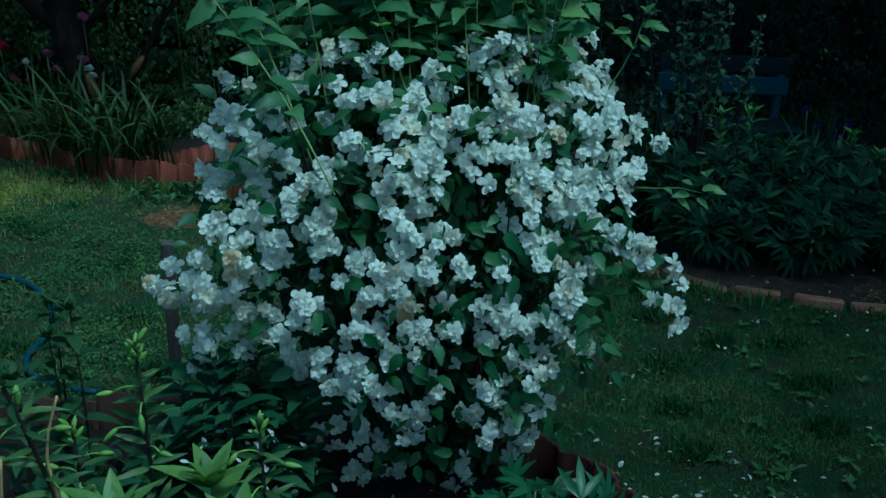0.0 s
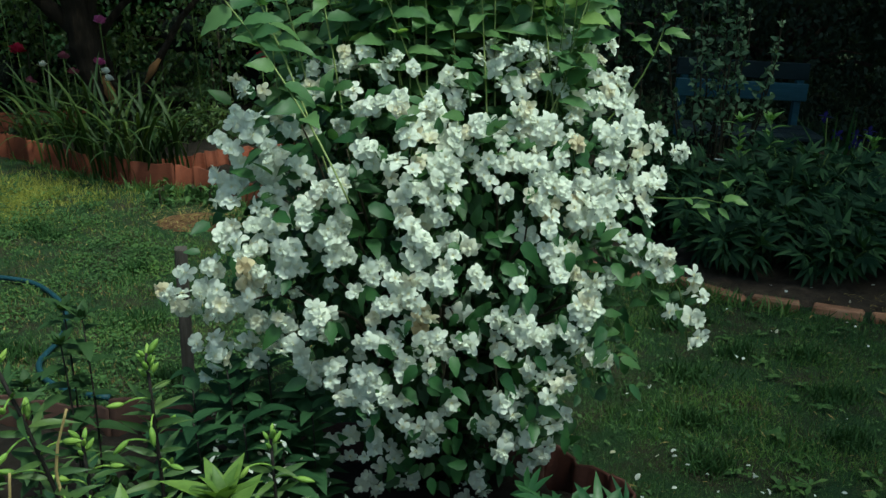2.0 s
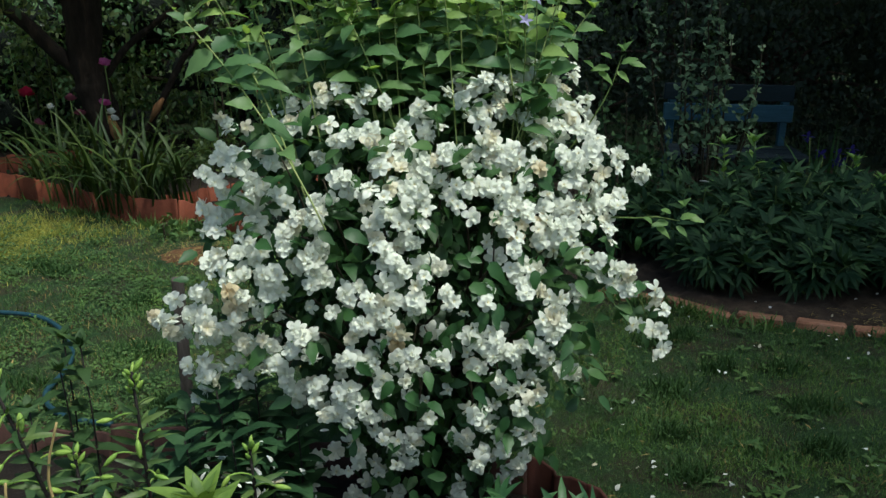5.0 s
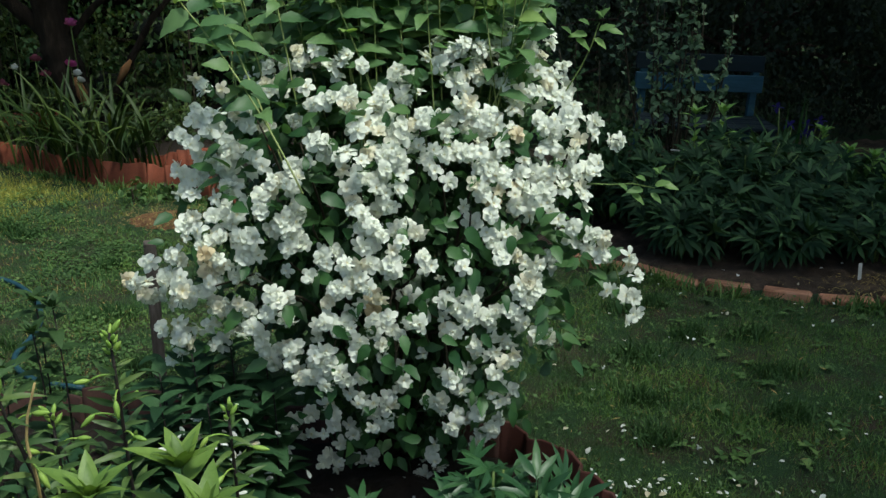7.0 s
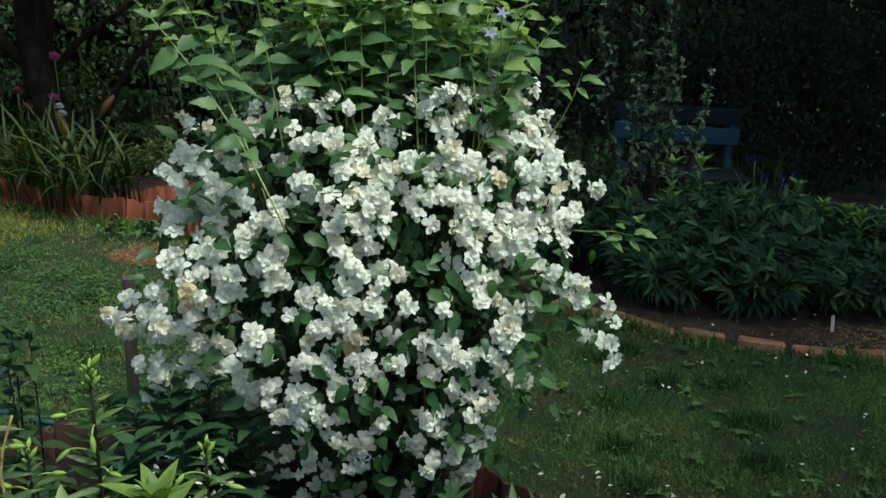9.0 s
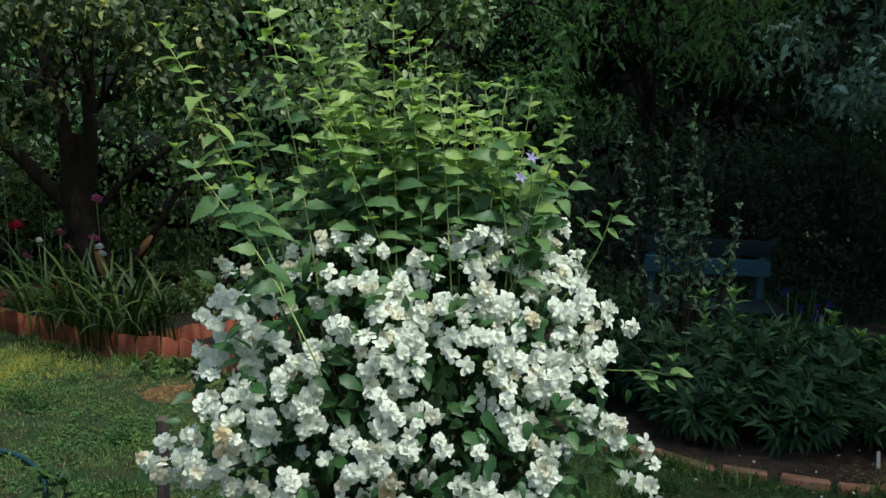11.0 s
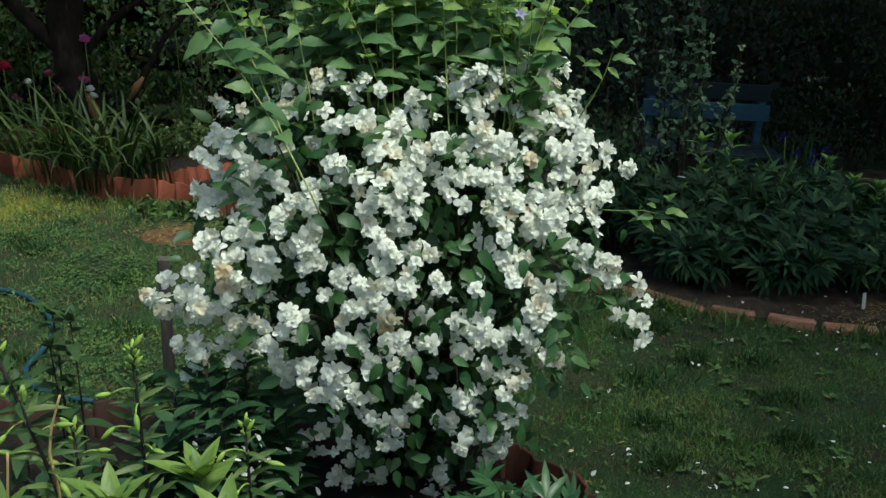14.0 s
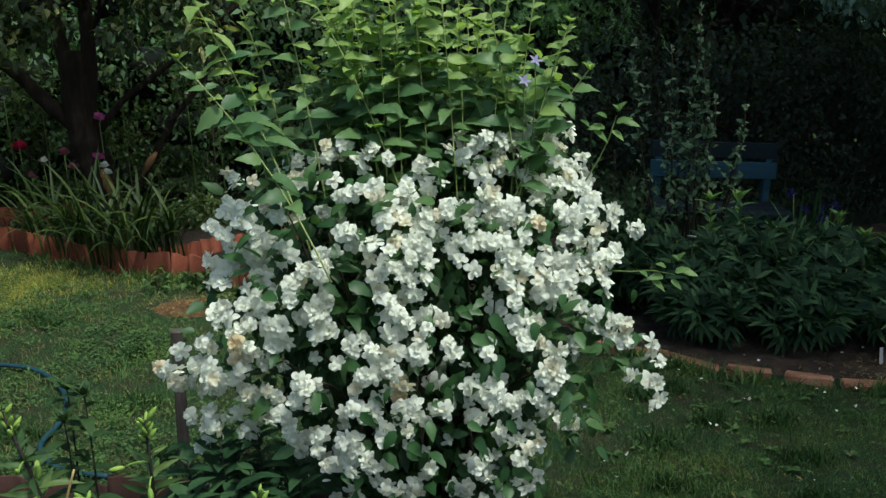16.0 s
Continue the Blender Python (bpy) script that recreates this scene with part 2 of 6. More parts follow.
M_HOSE = rough_material("hose_rubber", [(0.3, (0.012, 0.040, 0.056)), (0.7, (0.021, 0.064, 0.084))], 20, 90, 0.5, 0.2, 0.002)
M_PINK_DARK = petal_material("dark_pink_petal", (0.30, 0.09, 0.14), (0.22, 0.06, 0.10), (0.3, 0.2, 0.2), per_object=False)
M_PINK = petal_material("pink_petal", (0.62, 0.14, 0.40), (0.5, 0.08, 0.3), (0.7, 0.3, 0.4), per_object=False)
M_CRIMSON = petal_material("crimson_petal", (0.40, 0.015, 0.06), (0.3, 0.01, 0.04), (0.4, 0.05, 0.1), per_object=False)
M_VIOLET = petal_material("violet_petal", (0.04, 0.03, 0.20), (0.05, 0.035, 0.24), (0.2, 0.15, 0.5), per_object=False)
M_LILAC = petal_material("lilac_petal", (0.42, 0.38, 0.64), (0.38, 0.33, 0.6), (0.6, 0.6, 0.5), per_object=False)
M_TAG = rough_material("white_plastic", [(0.3, (0.34, 0.34, 0.33)), (0.7, (0.46, 0.46, 0.44))], 12, 80, 0.5, 0.1, 0.002)


# ---- mesh tools ----
rng = np.random.default_rng(7)


def quads(V, F):
    return np.asarray(V, dtype=np.float64).reshape(-1, 3), np.asarray(F, dtype=np.int64).reshape(-1, 4)


def join(pieces):
    vs, fs, n = [], [], 0
    for V, F in pieces:
        vs.append(V)
        fs.append(F + n)
        n += len(V)
    return np.concatenate(vs), np.concatenate(fs)


def mesh_data(name, VF, mat, smooth=True):
    V, F = VF
    me = bpy.data.meshes.new(name)
    me.vertices.add(len(V))
    me.vertices.foreach_set("co", np.ascontiguousarray(V, dtype=np.float32).ravel())
    me.loops.add(F.size)
    me.loops.foreach_set("vertex_index", np.ascontiguousarray(F, dtype=np.int32).ravel())
    me.polygons.add(len(F))
    me.polygons.foreach_set("loop_start", np.arange(0, F.size, 4, dtype=np.int32))
    me.polygons.foreach_set("use_smooth", np.full(len(F), smooth))
    me.update(calc_edges=True)
    me.materials.append(mat)
    return me


def part(name, data, mat=None, parent=None, label="", kind="", m=None, smooth=True):
    """One mesh object under a thing or a part. data: quads, or a mesh that is shared."""
    me = data if isinstance(data, bpy.types.Mesh) else mesh_data(name, data, mat, smooth)
    ob = new(name, me)
    if parent is not None:
        ob.parent = parent
    if m is not None:
        ob.matrix_basis = m
    return tagged(ob, label=label, kind=kind)


def thing(name, label, category, group="", kind="", at=(0, 0, 0)):
    ob = new(name)
    ob.location = at
    ob.empty_display_size = 0.05
    return tagged(ob, label, category, group, kind)


def unit(a):
    a = np.asarray(a, dtype=np.float64)
    return a / np.maximum(np.linalg.norm(a, axis=-1, keepdims=True), 1e-9)


def turned(pos, along, up, scale):
    """(N, 4, 4) poses: y along the blade, z towards up."""
    pos, along, up = np.atleast_2d(pos), unit(np.atleast_2d(along)), np.atleast_2d(up)
    along, up = np.broadcast_to(along, pos.shape), np.broadcast_to(up, pos.shape)
    side = unit(np.cross(along, up) + 1e-6)
    nor = np.cross(side, along)
    out = np.zeros((len(pos), 4, 4))
    s = np.broadcast_to(np.asarray(scale, dtype=np.float64).reshape(-1, 1), (len(pos), 1))
    out[:, :3, 0], out[:, :3, 1], out[:, :3, 2] = side * s, along * s, nor * s
    out[:, :3, 3], out[:, 3, 3] = pos, 1
    return out


def scatter(templates, mats):
    """Copies of the templates, chosen at random, at the poses, joined."""
    pick = rng.integers(len(templates), size=len(mats))
    out = []
    for k, (V, F) in enumerate(templates):
        m = mats[pick == k]
        if len(m):
            W = np.einsum("nij,vj->nvi", m[:, :3, :3], V) + m[:, None, :3, 3]
            out.append((W.reshape(-1, 3), (F[None] + (np.arange(len(m)) * len(V))[:, None, None]).reshape(-1, 4)))
    return join(out)


def blade(length, width, n=4, fold=0.25, droop=0.25, peak=0.42, teeth=0.0, twist=0.0, wave=0.0):
    """A leaf along +y: pointed, folded at the midrib, drooping, its rim toothed or waved."""
    V, F = [], []
    for i in range(n + 1):
        u = i / n
        w = width / 2 * (math.sin(math.pi * u ** (math.log(0.5) / math.log(peak))) ** 0.85 if 0 < u < 1 else 0.03)
        w *= 1 + teeth * (1 if i % 2 else -1) * (0 < i < n)
        y, z = length * u, -droop * length * u * u
        a = twist * u
        for s in (-1, 0, 1):
            x, dz = s * w * math.cos(a), abs(s) * w * fold + s * w * math.sin(a) + s * wave * width * math.sin(5 * u)
            V.append((x, y, z + dz))
    for i in range(n):
        for k in (0, 1):
            a = i * 3 + k
            F.append((a, a + 1, a + 4, a + 3))
    return quads(V, F)


def strap(length, width, turn, n=9, twist=0.0):
    """A strap leaf along +y that arches over towards -z, by turn radians in all."""
    V, F, y, z = [], [], 0.0, 0.0
    for i in range(n + 1):
        u = i / n
        w = width / 2 * (min(1.0, 0.55 + 1.2 * u) if u < 0.6 else max(0.04, 1 - ((u - 0.6) / 0.4) ** 2))
        a = turn * u ** 1.6
        for s in (-1, 0, 1):
            V.append((s * w * math.cos(twist * u), y + abs(s) * w * 0.35 * math.sin(a), z + abs(s) * w * 0.35 * math.cos(a) + s * w * math.sin(twist * u)))
        y += length / n * math.cos(a)
        z -= length / n * math.sin(a)
    for i in range(n):
        for k in (0, 1):
            a = i * 3 + k
            F.append((a, a + 1, a + 4, a + 3))
    return quads(V, F)


def moved(VF, m):
    V, F = VF
    m = np.array(m)
    return V @ m[:3, :3].T + m[:3, 3], F


def tube(points, radii, sides=6):
    P = np.asarray(points, dtype=np.float64)
    R = np.broadcast_to(np.asarray(radii, dtype=np.float64), (len(P),))
    T = unit(np.gradient(P, axis=0))
    ref = np.array((1.0, 0.13, 0.07)) if abs(T[0, 0]) < 0.8 else np.array((0.1, 1.0, 0.05))
    A = unit(np.cross(T, ref))
    B = np.cross(T, A)
    an = np.arange(sides) * 2 * math.pi / sides
    V = P[:, None] + R[:, None, None] * (A[:, None] * np.cos(an)[None, :, None] + B[:, None] * np.sin(an)[None, :, None])
    F = [(i * sides + j, i * sides + (j + 1) % sides, (i + 1) * sides + (j + 1) % sides, (i + 1) * sides + j)
         for i in range(len(P) - 1) for j in range(sides)]
    V = V.reshape(-1, 3)
    n = len(V)
    V = np.concatenate([V, P[:1], P[-1:]])
    last = (len(P) - 1) * sides
    for j in range(0, sides, 2):
        F.append((n, (j + 2) % sides, (j + 1) % sides, j))
        F.append((n + 1, last + j, last + (j + 1) % sides, last + (j + 2) % sides))
    return quads(V, F)


def curve_points(a, b, sag=(0, 0, 0), n=8, jitter=0.0):
    a, b, sag = (np.asarray(v, dtype=np.float64) for v in (a, b, sag))
    u = np.linspace(0, 1, n)[:, None]
    p = a + (b - a) * u + sag * 4 * u * (1 - u)
    if jitter:
        p[1:-1] += rng.normal(0, jitter, (n - 2, 3))
    return p


def box(x0, x1, y0, y1, z0, z1, bevel=0.004):
    """A board with its edges broken."""
    bm = bmesh.new()
    bmesh.ops.create_cube(bm, size=1)
    for v in bm.verts:
        v.co = Vector(((x0 + x1) / 2 + v.co.x * (x1 - x0), (y0 + y1) / 2 + v.co.y * (y1 - y0), (z0 + z1) / 2 + v.co.z * (z1 - z0)))
    bmesh.ops.bevel(bm, geom=bm.edges[:], offset=bevel, segments=1, affect="EDGES")
    me = bpy.data.meshes.new("board")
    bm.to_mesh(me)
    bm.free()
    return me


def painted(me, mat):
    me.materials.append(mat)
    return me


def spread_dirs(n, up=0.0):
    d = unit(rng.normal(size=(n, 3)))
    d[:, 2] += up
    return unit(d)


def crown_points(centres, radii, per, hollow=0.55):
    """Leaf places in clumps: within each clump's shell, thicker outside."""
    out, nor = [], []
    for c, r, k in zip(centres, radii, per):
        d = spread_dirs(k)
        rad = (hollow + (1 - hollow) * rng.random((k, 1)) ** 0.6) * (1 + rng.normal(0, 0.12, (k, 1)))
        out.append(np.asarray(c) + d * rad * np.asarray(r))
        nor.append(d)
    return np.concatenate(out), np.concatenate(nor)


def clumps(lo, hi, n, r0, r1):
    c = rng.uniform(lo, hi, (n, 3))
    r = rng.uniform(r0, r1, (n, 1)) * rng.uniform(0.8, 1.2, (n, 3))
    return c, r


def foliage(pos, nor, size, templates, hang=0.5, face=0.6):
    """Leaves at pos that point outwards and down, faces turned to the outside and up."""
    n = len(pos)
    along = unit(nor * 0.6 + rng.normal(0, 0.6, (n, 3)) + np.array((0, 0, -hang)))
    up = nor * face + rng.normal(0, 0.35, (n, 3)) + np.array((0, 0, 0.6))
    return scatter(templates, turned(pos, along, up, size * rng.uniform(0.65, 1.25, n)))


def petal(length, width, cup=0.2, curl=0.2, ruffle=0.0):
    """A petal along +y: broad, round-ended and cupped."""
    V, F = [], []
    rows = ((0.0, 0.22), (0.3, 0.68), (0.62, 1.0), (0.88, 0.80), (1.0, 0.36))
    for u, w in rows:
        for s in (-1, 0, 1):
            V.append((s * w * width / 2, length * u * (1 - 0.06 * abs(s) * u), -curl * length * u * u + cup * abs(s) * w * width / 2 + s * ruffle * width * math.sin(4 * u)))
    for i in range(len(rows) - 1):
        for k in (0, 1):
            a = i * 3 + k
            F.append((a, a + 1, a + 4, a + 3))
    return quads(V, F)


def grass_blade(length, width, bend):
    """A single flat blade of grass, bent over."""
    V = []
    for u, w in ((0, 1.0), (0.55, 0.8), (1.0, 0.15)):
        for s in (-0.5, 0.5):
            V.append((s * w * width, length * u, -bend * length * u * u))
    return quads(V, [(0, 1, 3, 2), (2, 3, 5, 4)])


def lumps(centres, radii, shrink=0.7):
    """Rough dark lumps that stand for the shade inside dense clumps and block the sky."""
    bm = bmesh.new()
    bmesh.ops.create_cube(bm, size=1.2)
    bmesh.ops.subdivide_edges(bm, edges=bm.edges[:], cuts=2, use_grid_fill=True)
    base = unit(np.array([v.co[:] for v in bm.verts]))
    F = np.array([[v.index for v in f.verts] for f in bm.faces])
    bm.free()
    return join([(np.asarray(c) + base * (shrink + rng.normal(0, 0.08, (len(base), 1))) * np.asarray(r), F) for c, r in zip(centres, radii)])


LATTICE = np.random.default_rng(31).random((64, 64))


def mottle(x, y, size):
    """Smooth random unevenness over the ground, 0 to 1, with blotches of the given size."""
    out = 0
    for k, w in ((1.0, 0.6), (2.3, 0.4)):
        u, v = np.asarray(x) * k / size + 20.3, np.asarray(y) * k / size + 11.7
        i, j = np.floor(u).astype(int), np.floor(v).astype(int)
        a, b = u - i, v - j
        a, b = a * a * (3 - 2 * a), b * b * (3 - 2 * b)
        g = lambda p, q: LATTICE[p % 64, q % 64]
        out = out + w * ((g(i, j) * (1 - a) + g(i + 1, j) * a) * (1 - b) + (g(i, j + 1) * (1 - a) + g(i + 1, j + 1) * a) * b)
    return out


# ---- ground ----
BACK_EDGE = [(-2.6, 3.14), (-1.26, 2.89), (-0.68, 2.77), (0.38, 2.50)]      # rear border of the near bed
SIDE_EDGE = [(0.38, 2.50), (0.53, 2.28), (0.60, 2.06), (0.72, 1.60)]        # its right border
FAR_EDGE = [(-3.9, 7.2), (-2.73, 6.68), (-2.18, 6.22), (-1.72, 5.90), (-1.42, 5.82), (-1.14, 5.64), (-0.80, 5.30), (-0.3, 5.15)]
STONE_EDGE = [(0.85, 4.36), (1.22, 4.09), (1.46, 3.87), (1.93, 3.68), (2.4, 3.54), (3.6, 3.35)]


def along_x(line, x):
    return np.interp(x, [p[0] for p in line], [p[1] for p in line])


def rounded(x, y):
    """The near bed's rounded outline."""
    return np.abs((x + 0.35) / 1.22) ** 4 + np.abs((y - 2.1) / 1.08) ** 4 < 1 + 0.08 * np.sin(5 * x) * np.sin(4 * y)


def on_lawn(x, y):
    near = rounded(x, y) & np.where(x < 0.38, y < along_x(BACK_EDGE, x) + 0.03, x < np.interp(y, [1.6, 2.06, 2.28, 2.5], [0.74, 0.62, 0.55, 0.40]))
    left = (x < -0.3) & (y > along_x(FAR_EDGE, x) - 0.02)
    right = (x > 0.85) & (y > along_x(STONE_EDGE, x) - 0.05)
    return ~(near | left | right)


def patch(x, y, s=1.0):
    """Smooth unevenness of the lawn, 0 to 1."""
    return 0.5 + 0.25 * (np.sin(1.9 * s * x + 0.7 * s * y + 1) + np.sin(2.7 * s * y - 1.3 * s * x + 2) * np.cos(1.1 * s * x + 0.4))


def sheet(xs, ys, height):
    X, Y = np.meshgrid(xs, ys)
    V = np.stack([X, Y, height(X, Y)], -1).reshape(-1, 3)
    w = len(xs)
    F = [(j * w + i, j * w + i + 1, (j + 1) * w + i + 1, (j + 1) * w + i) for j in range(len(ys) - 1) for i in range(w - 1)]
    return quads(V, F)


def ground_height(X, Y):
    near = np.exp(-((X / 9) ** 2 + ((Y - 3) / 9) ** 2))
    return near * (0.012 * (patch(X, Y, 2.3) - 0.5) - 0.004)


wide = np.concatenate([[-400, -90, -30, -12, -7], np.linspace(-4.5, 4.5, 61), [7, 12, 30, 90, 400]])
deep = np.concatenate([[-400, -90, -30, -10, -4], np.linspace(0, 9, 61), [12, 18, 40, 120, 400]])
ground = part("ground", sheet(wide, deep, ground_height), M_LAWN)
tagged(ground, "dark lawn ground with bare soil showing through", "ground", kind="structure")


def soil_bed(name, xs, ys, inside, rise, mat, label):
    """A mounded bed of soil that tapers into the lawn at its rim."""
    def height(X, Y):
        lump = 0.012 * np.sin(23 * X + 11 * Y) * np.sin(17 * Y - 9 * X) + 0.008 * np.sin(51 * X) * np.sin(47 * Y)
        return np.where(inside(X, Y), rise + lump, -0.05)
    return tagged(part(name, sheet(xs, ys, height), mat), label, "soil", kind="structure")


soil_bed("near_bed_soil", np.linspace(-1.7, 0.9, 80), np.linspace(0.8, 3.1, 74),
         lambda X, Y: np.where(X < 0.38, Y < along_x(BACK_EDGE, X) - 0.02, X < np.interp(Y, [1.6, 2.06, 2.28, 2.5], [0.70, 0.58, 0.51, 0.36])) & rounded(X, Y),
         0.035, M_SOIL, "dark crumbly soil of the flower bed")
soil_bed("far_bed_soil", np.linspace(-4.5, 0.2, 60), np.linspace(5.0, 8.6, 50),
         lambda X, Y: (X < -0.25) & (Y > along_x(FAR_EDGE, X) + 0.03), 0.05, M_SOIL, "dark soil behind the clay edging")
soil_bed("stone_bed_soil", np.linspace(0.8, 4.2, 60), np.linspace(3.3, 6.6, 50),
         lambda X, Y: (X > 0.85) & (Y > along_x(STONE_EDGE, X) + 0.04), 0.02, M_SOIL_DRY, "dry brown soil of the peony bed")
tagged(part("mulch_patch", sheet(np.linspace(-1.5, -0.85, 24), np.linspace(4.85, 5.5, 20),
            lambda X, Y: 0.016 - 0.06 * (((X + 1.15) / 0.33) ** 2 + ((Y - 5.15) / 0.26) ** 2) ** 1.5 + 0.006 * np.sin(60 * X) * np.sin(53 * Y)), M_MULCH),
       "bare patch of dry reddish mulch in the lawn", "mulch", kind="structure")

# grass, in tufts and patches
n = 350000
gx, gy = rng.uniform(-3.9, 3.6, n), rng.uniform(1.5, 6.9, n)
gx[:140000], gy[:140000] = rng.uniform(0.35, 2.9, 140000), rng.uniform(1.6, 4.2, 140000)
gx[140000:215000], gy[140000:215000] = rng.uniform(-2.6, -0.5, 75000), rng.uniform(2.8, 6.2, 75000)
view = (np.abs(gx + 0.1) < 0.56 * (gy + 0.3) + 0.35) & (rng.random(n) < np.clip(3.2 / gy, 0, 1) ** 0.8)
bare = ((gx + 1.15) / 0.30) ** 2 + ((gy - 5.15) / 0.22) ** 2 < 1
keep = on_lawn(gx, gy) & view & ~bare & (rng.random(n) < 0.48 + 0.7 * np.clip(mottle(gx, gy, 0.30) * 3.0 - 1.0, 0, 1))
gx, gy = gx[keep], gy[keep]
gz = ground_height(gx, gy)
lean = unit(np.stack([rng.normal(0, 0.55, len(gx)), rng.normal(0, 0.55, len(gx)), np.full(len(gx), 1.0)], -1))
tall = rng.uniform(0.35, 1.0, len(gx)) * (0.35 + 1.0 * mottle(gx + 7, gy, 0.26) ** 1.4)
far_n = 30000
fx, fy = rng.uniform(-6, 6, far_n), rng.uniform(-6, 9, far_n)
keep = on_lawn(fx, fy) & ~((np.abs(fx + 0.1) < 0.56 * (fy + 0.3) + 0.35) & (fy > 1.5))
fx, fy = fx[keep], fy[keep]
lean_far = unit(np.stack([rng.normal(0, 0.6, len(fx)), rng.normal(0, 0.6, len(fx)), np.ones(len(fx))], -1))
grass_blades = [grass_blade(0.040, 0.0044, d) for d in (0.2, 0.5, 0.9, 0.05)]
grass_poses = turned(np.stack([gx, gy, gz - 0.003], -1), lean, rng.normal(0, 1, (len(gx), 3)), tall)
# The last term thickens dry blades where a sunlit patch is imitated.
dead = rng.random(len(gx)) < np.where(gx < -0.6, 0.16, 0.05) * np.clip(2 * patch(gx - 1, gy, 2.6), 0.2, 2) + 0.75 * np.exp(-((gx + 2.35) / 0.5) ** 2 - ((gy - 5.55) / 0.40) ** 2)
# Yellow blades painted as a pool of sunlight on the lawn.
k = 26000
yx, yy = rng.normal(-2.45, 0.42, k), rng.normal(5.6, 0.26, k)
keep = on_lawn(yx, yy) & (rng.random(k) < 1.6 * mottle(yx, yy, 0.3) - 0.25)
yx, yy = yx[keep], yy[keep]
sunny = scatter(grass_blades, turned(np.stack([yx, yy, ground_height(yx, yy)], -1), unit(np.stack([rng.normal(0, 0.5, len(yx)), rng.normal(0, 0.5, len(yx)), np.ones(len(yx))], -1)), rng.normal(0, 1, (len(yx), 3)), rng.uniform(0.4, 0.95, len(yx))))
tagged(part("sunlit_grass", sunny, M_SUNLIT_GRASS), "sunlit patch of lawn before the clay edging, painted yellow-green", "grass", kind="stuff")
tagged(part("dry_grass", scatter(grass_blades, grass_poses[dead] * np.array((0.8, 0.8, 0.8, 1))[None, None]), M_STRAW), "dry yellowed blades in the lawn, more where sunlight is imitated", "grass", kind="stuff")
wide_poses = turned(np.stack([fx, fy, ground_height(fx, fy) - 0.003], -1), lean_far, rng.normal(0, 1, (len(fx), 3)), rng.uniform(1.0, 2.2, len(fx)))
tagged(part("grass", scatter(grass_blades, np.concatenate([grass_poses[~dead], wide_poses])), M_GRASS), "short uneven green lawn grass", "grass", kind="stuff")

# low clover between the grass, in patches
n = 90000
wx, wy = rng.uniform(-3.6, 3.4, n), rng.uniform(1.7, 6.6, n)
wx[:55000], wy[:55000] = rng.uniform(-2.7, -0.4, 55000), rng.uniform(3.0, 6.2, 55000)
dense = np.clip(3.6 * mottle(wx + 4, wy, 0.55) - 1.25, 0.03, 1) * np.clip(2.6 * mottle(wx, wy + 9, 0.16) - 0.5, 0.1, 1)
keep = on_lawn(wx, wy) & (np.abs(wx + 0.1) < 0.56 * (wy + 0.3) + 0.3) & (rng.random(n) < np.where(wx > 0, 0.6, 1.0) * dense)
wx, wy = wx[keep], wy[keep]
ang = rng.uniform(0, 2 * math.pi, len(wx))
out_dir = np.stack([np.cos(ang), np.sin(ang), rng.uniform(-0.1, 0.6, len(wx))], -1)
leaflet_round = lambda l, w: quads([(0, 0, 0), (w / 2, l * 0.55, 0.12 * l), (0, l, -0.1 * l), (-w / 2, l * 0.55, 0.12 * l)], [(0, 1, 2, 3)])
weeds = scatter([leaflet_round(0.017, 0.013), leaflet_round(0.013, 0.011), leaflet_round(0.022, 0.009)],
                turned(np.stack([wx, wy, rng.uniform(0.002, 0.030, len(wx))], -1), out_dir, (0, -0.1, 1) + rng.normal(0, 0.25, (len(wx), 3)), rng.uniform(0.6, 1.25, len(wx))))
# broader rosettes here and there
n = 120
rx, ry = rng.uniform(-2.9, 3.0, n), rng.uniform(2.0, 5.8, n)
rx[:70], ry[:70] = rng.uniform(0.7, 2.4, 70), rng.uniform(2.3, 3.8, 70)
keep = on_lawn(rx, ry) & (mottle(rx, ry, 0.5) > 0.36)
rx, ry = np.repeat(rx[keep], 8), np.repeat(ry[keep], 8)
a = rng.uniform(0, 6.28, len(rx))
broad = scatter([blade(0.036, 0.018, 3, 0.25, 0.25, 0.6, 0.15), blade(0.030, 0.020, 3, 0.2, 0.3, 0.6), blade(0.048, 0.014, 4, 0.2, 0.3, 0.65, 0.25)],
                turned(np.stack([rx, ry, np.full(len(rx), 0.008)], -1), np.stack([np.cos(a), np.sin(a), rng.uniform(0.15, 0.7, len(rx))], -1), (0, 0, 1), rng.uniform(0.5, 1.15, len(rx))))
weeds = join([weeds, broad])
tagged(part("lawn_weed", weeds, M_WEED), "low broad-leaved weeds and clover in the lawn", "weed", kind="stuff")
# dense dark tufts of finer grass
n = 34
tx, ty = rng.uniform(0.8, 2.6, n), rng.uniform(2.2, 3.9, n)
tx[:12], ty[:12] = rng.uniform(-2.4, -0.8, 12), rng.uniform(3.2, 5.2, 12)
tx, ty, tr = np.repeat(tx, 260), np.repeat(ty, 260), np.repeat(rng.uniform(0.05, 0.12, n), 260)
tx, ty = tx + tr * rng.normal(0, 0.6, len(tx)), ty + tr * rng.normal(0, 0.45, len(ty))
keep = on_lawn(tx, ty)
tx, ty = tx[keep], ty[keep]
tufts = turned(np.stack([tx, ty, np.zeros(len(tx))], -1), unit(np.stack([rng.normal(0, 0.35, len(tx)), rng.normal(0, 0.35, len(tx)), np.ones(len(tx))], -1)), rng.normal(0, 1, (len(tx), 3)), rng.uniform(0.7, 1.35, len(tx)))
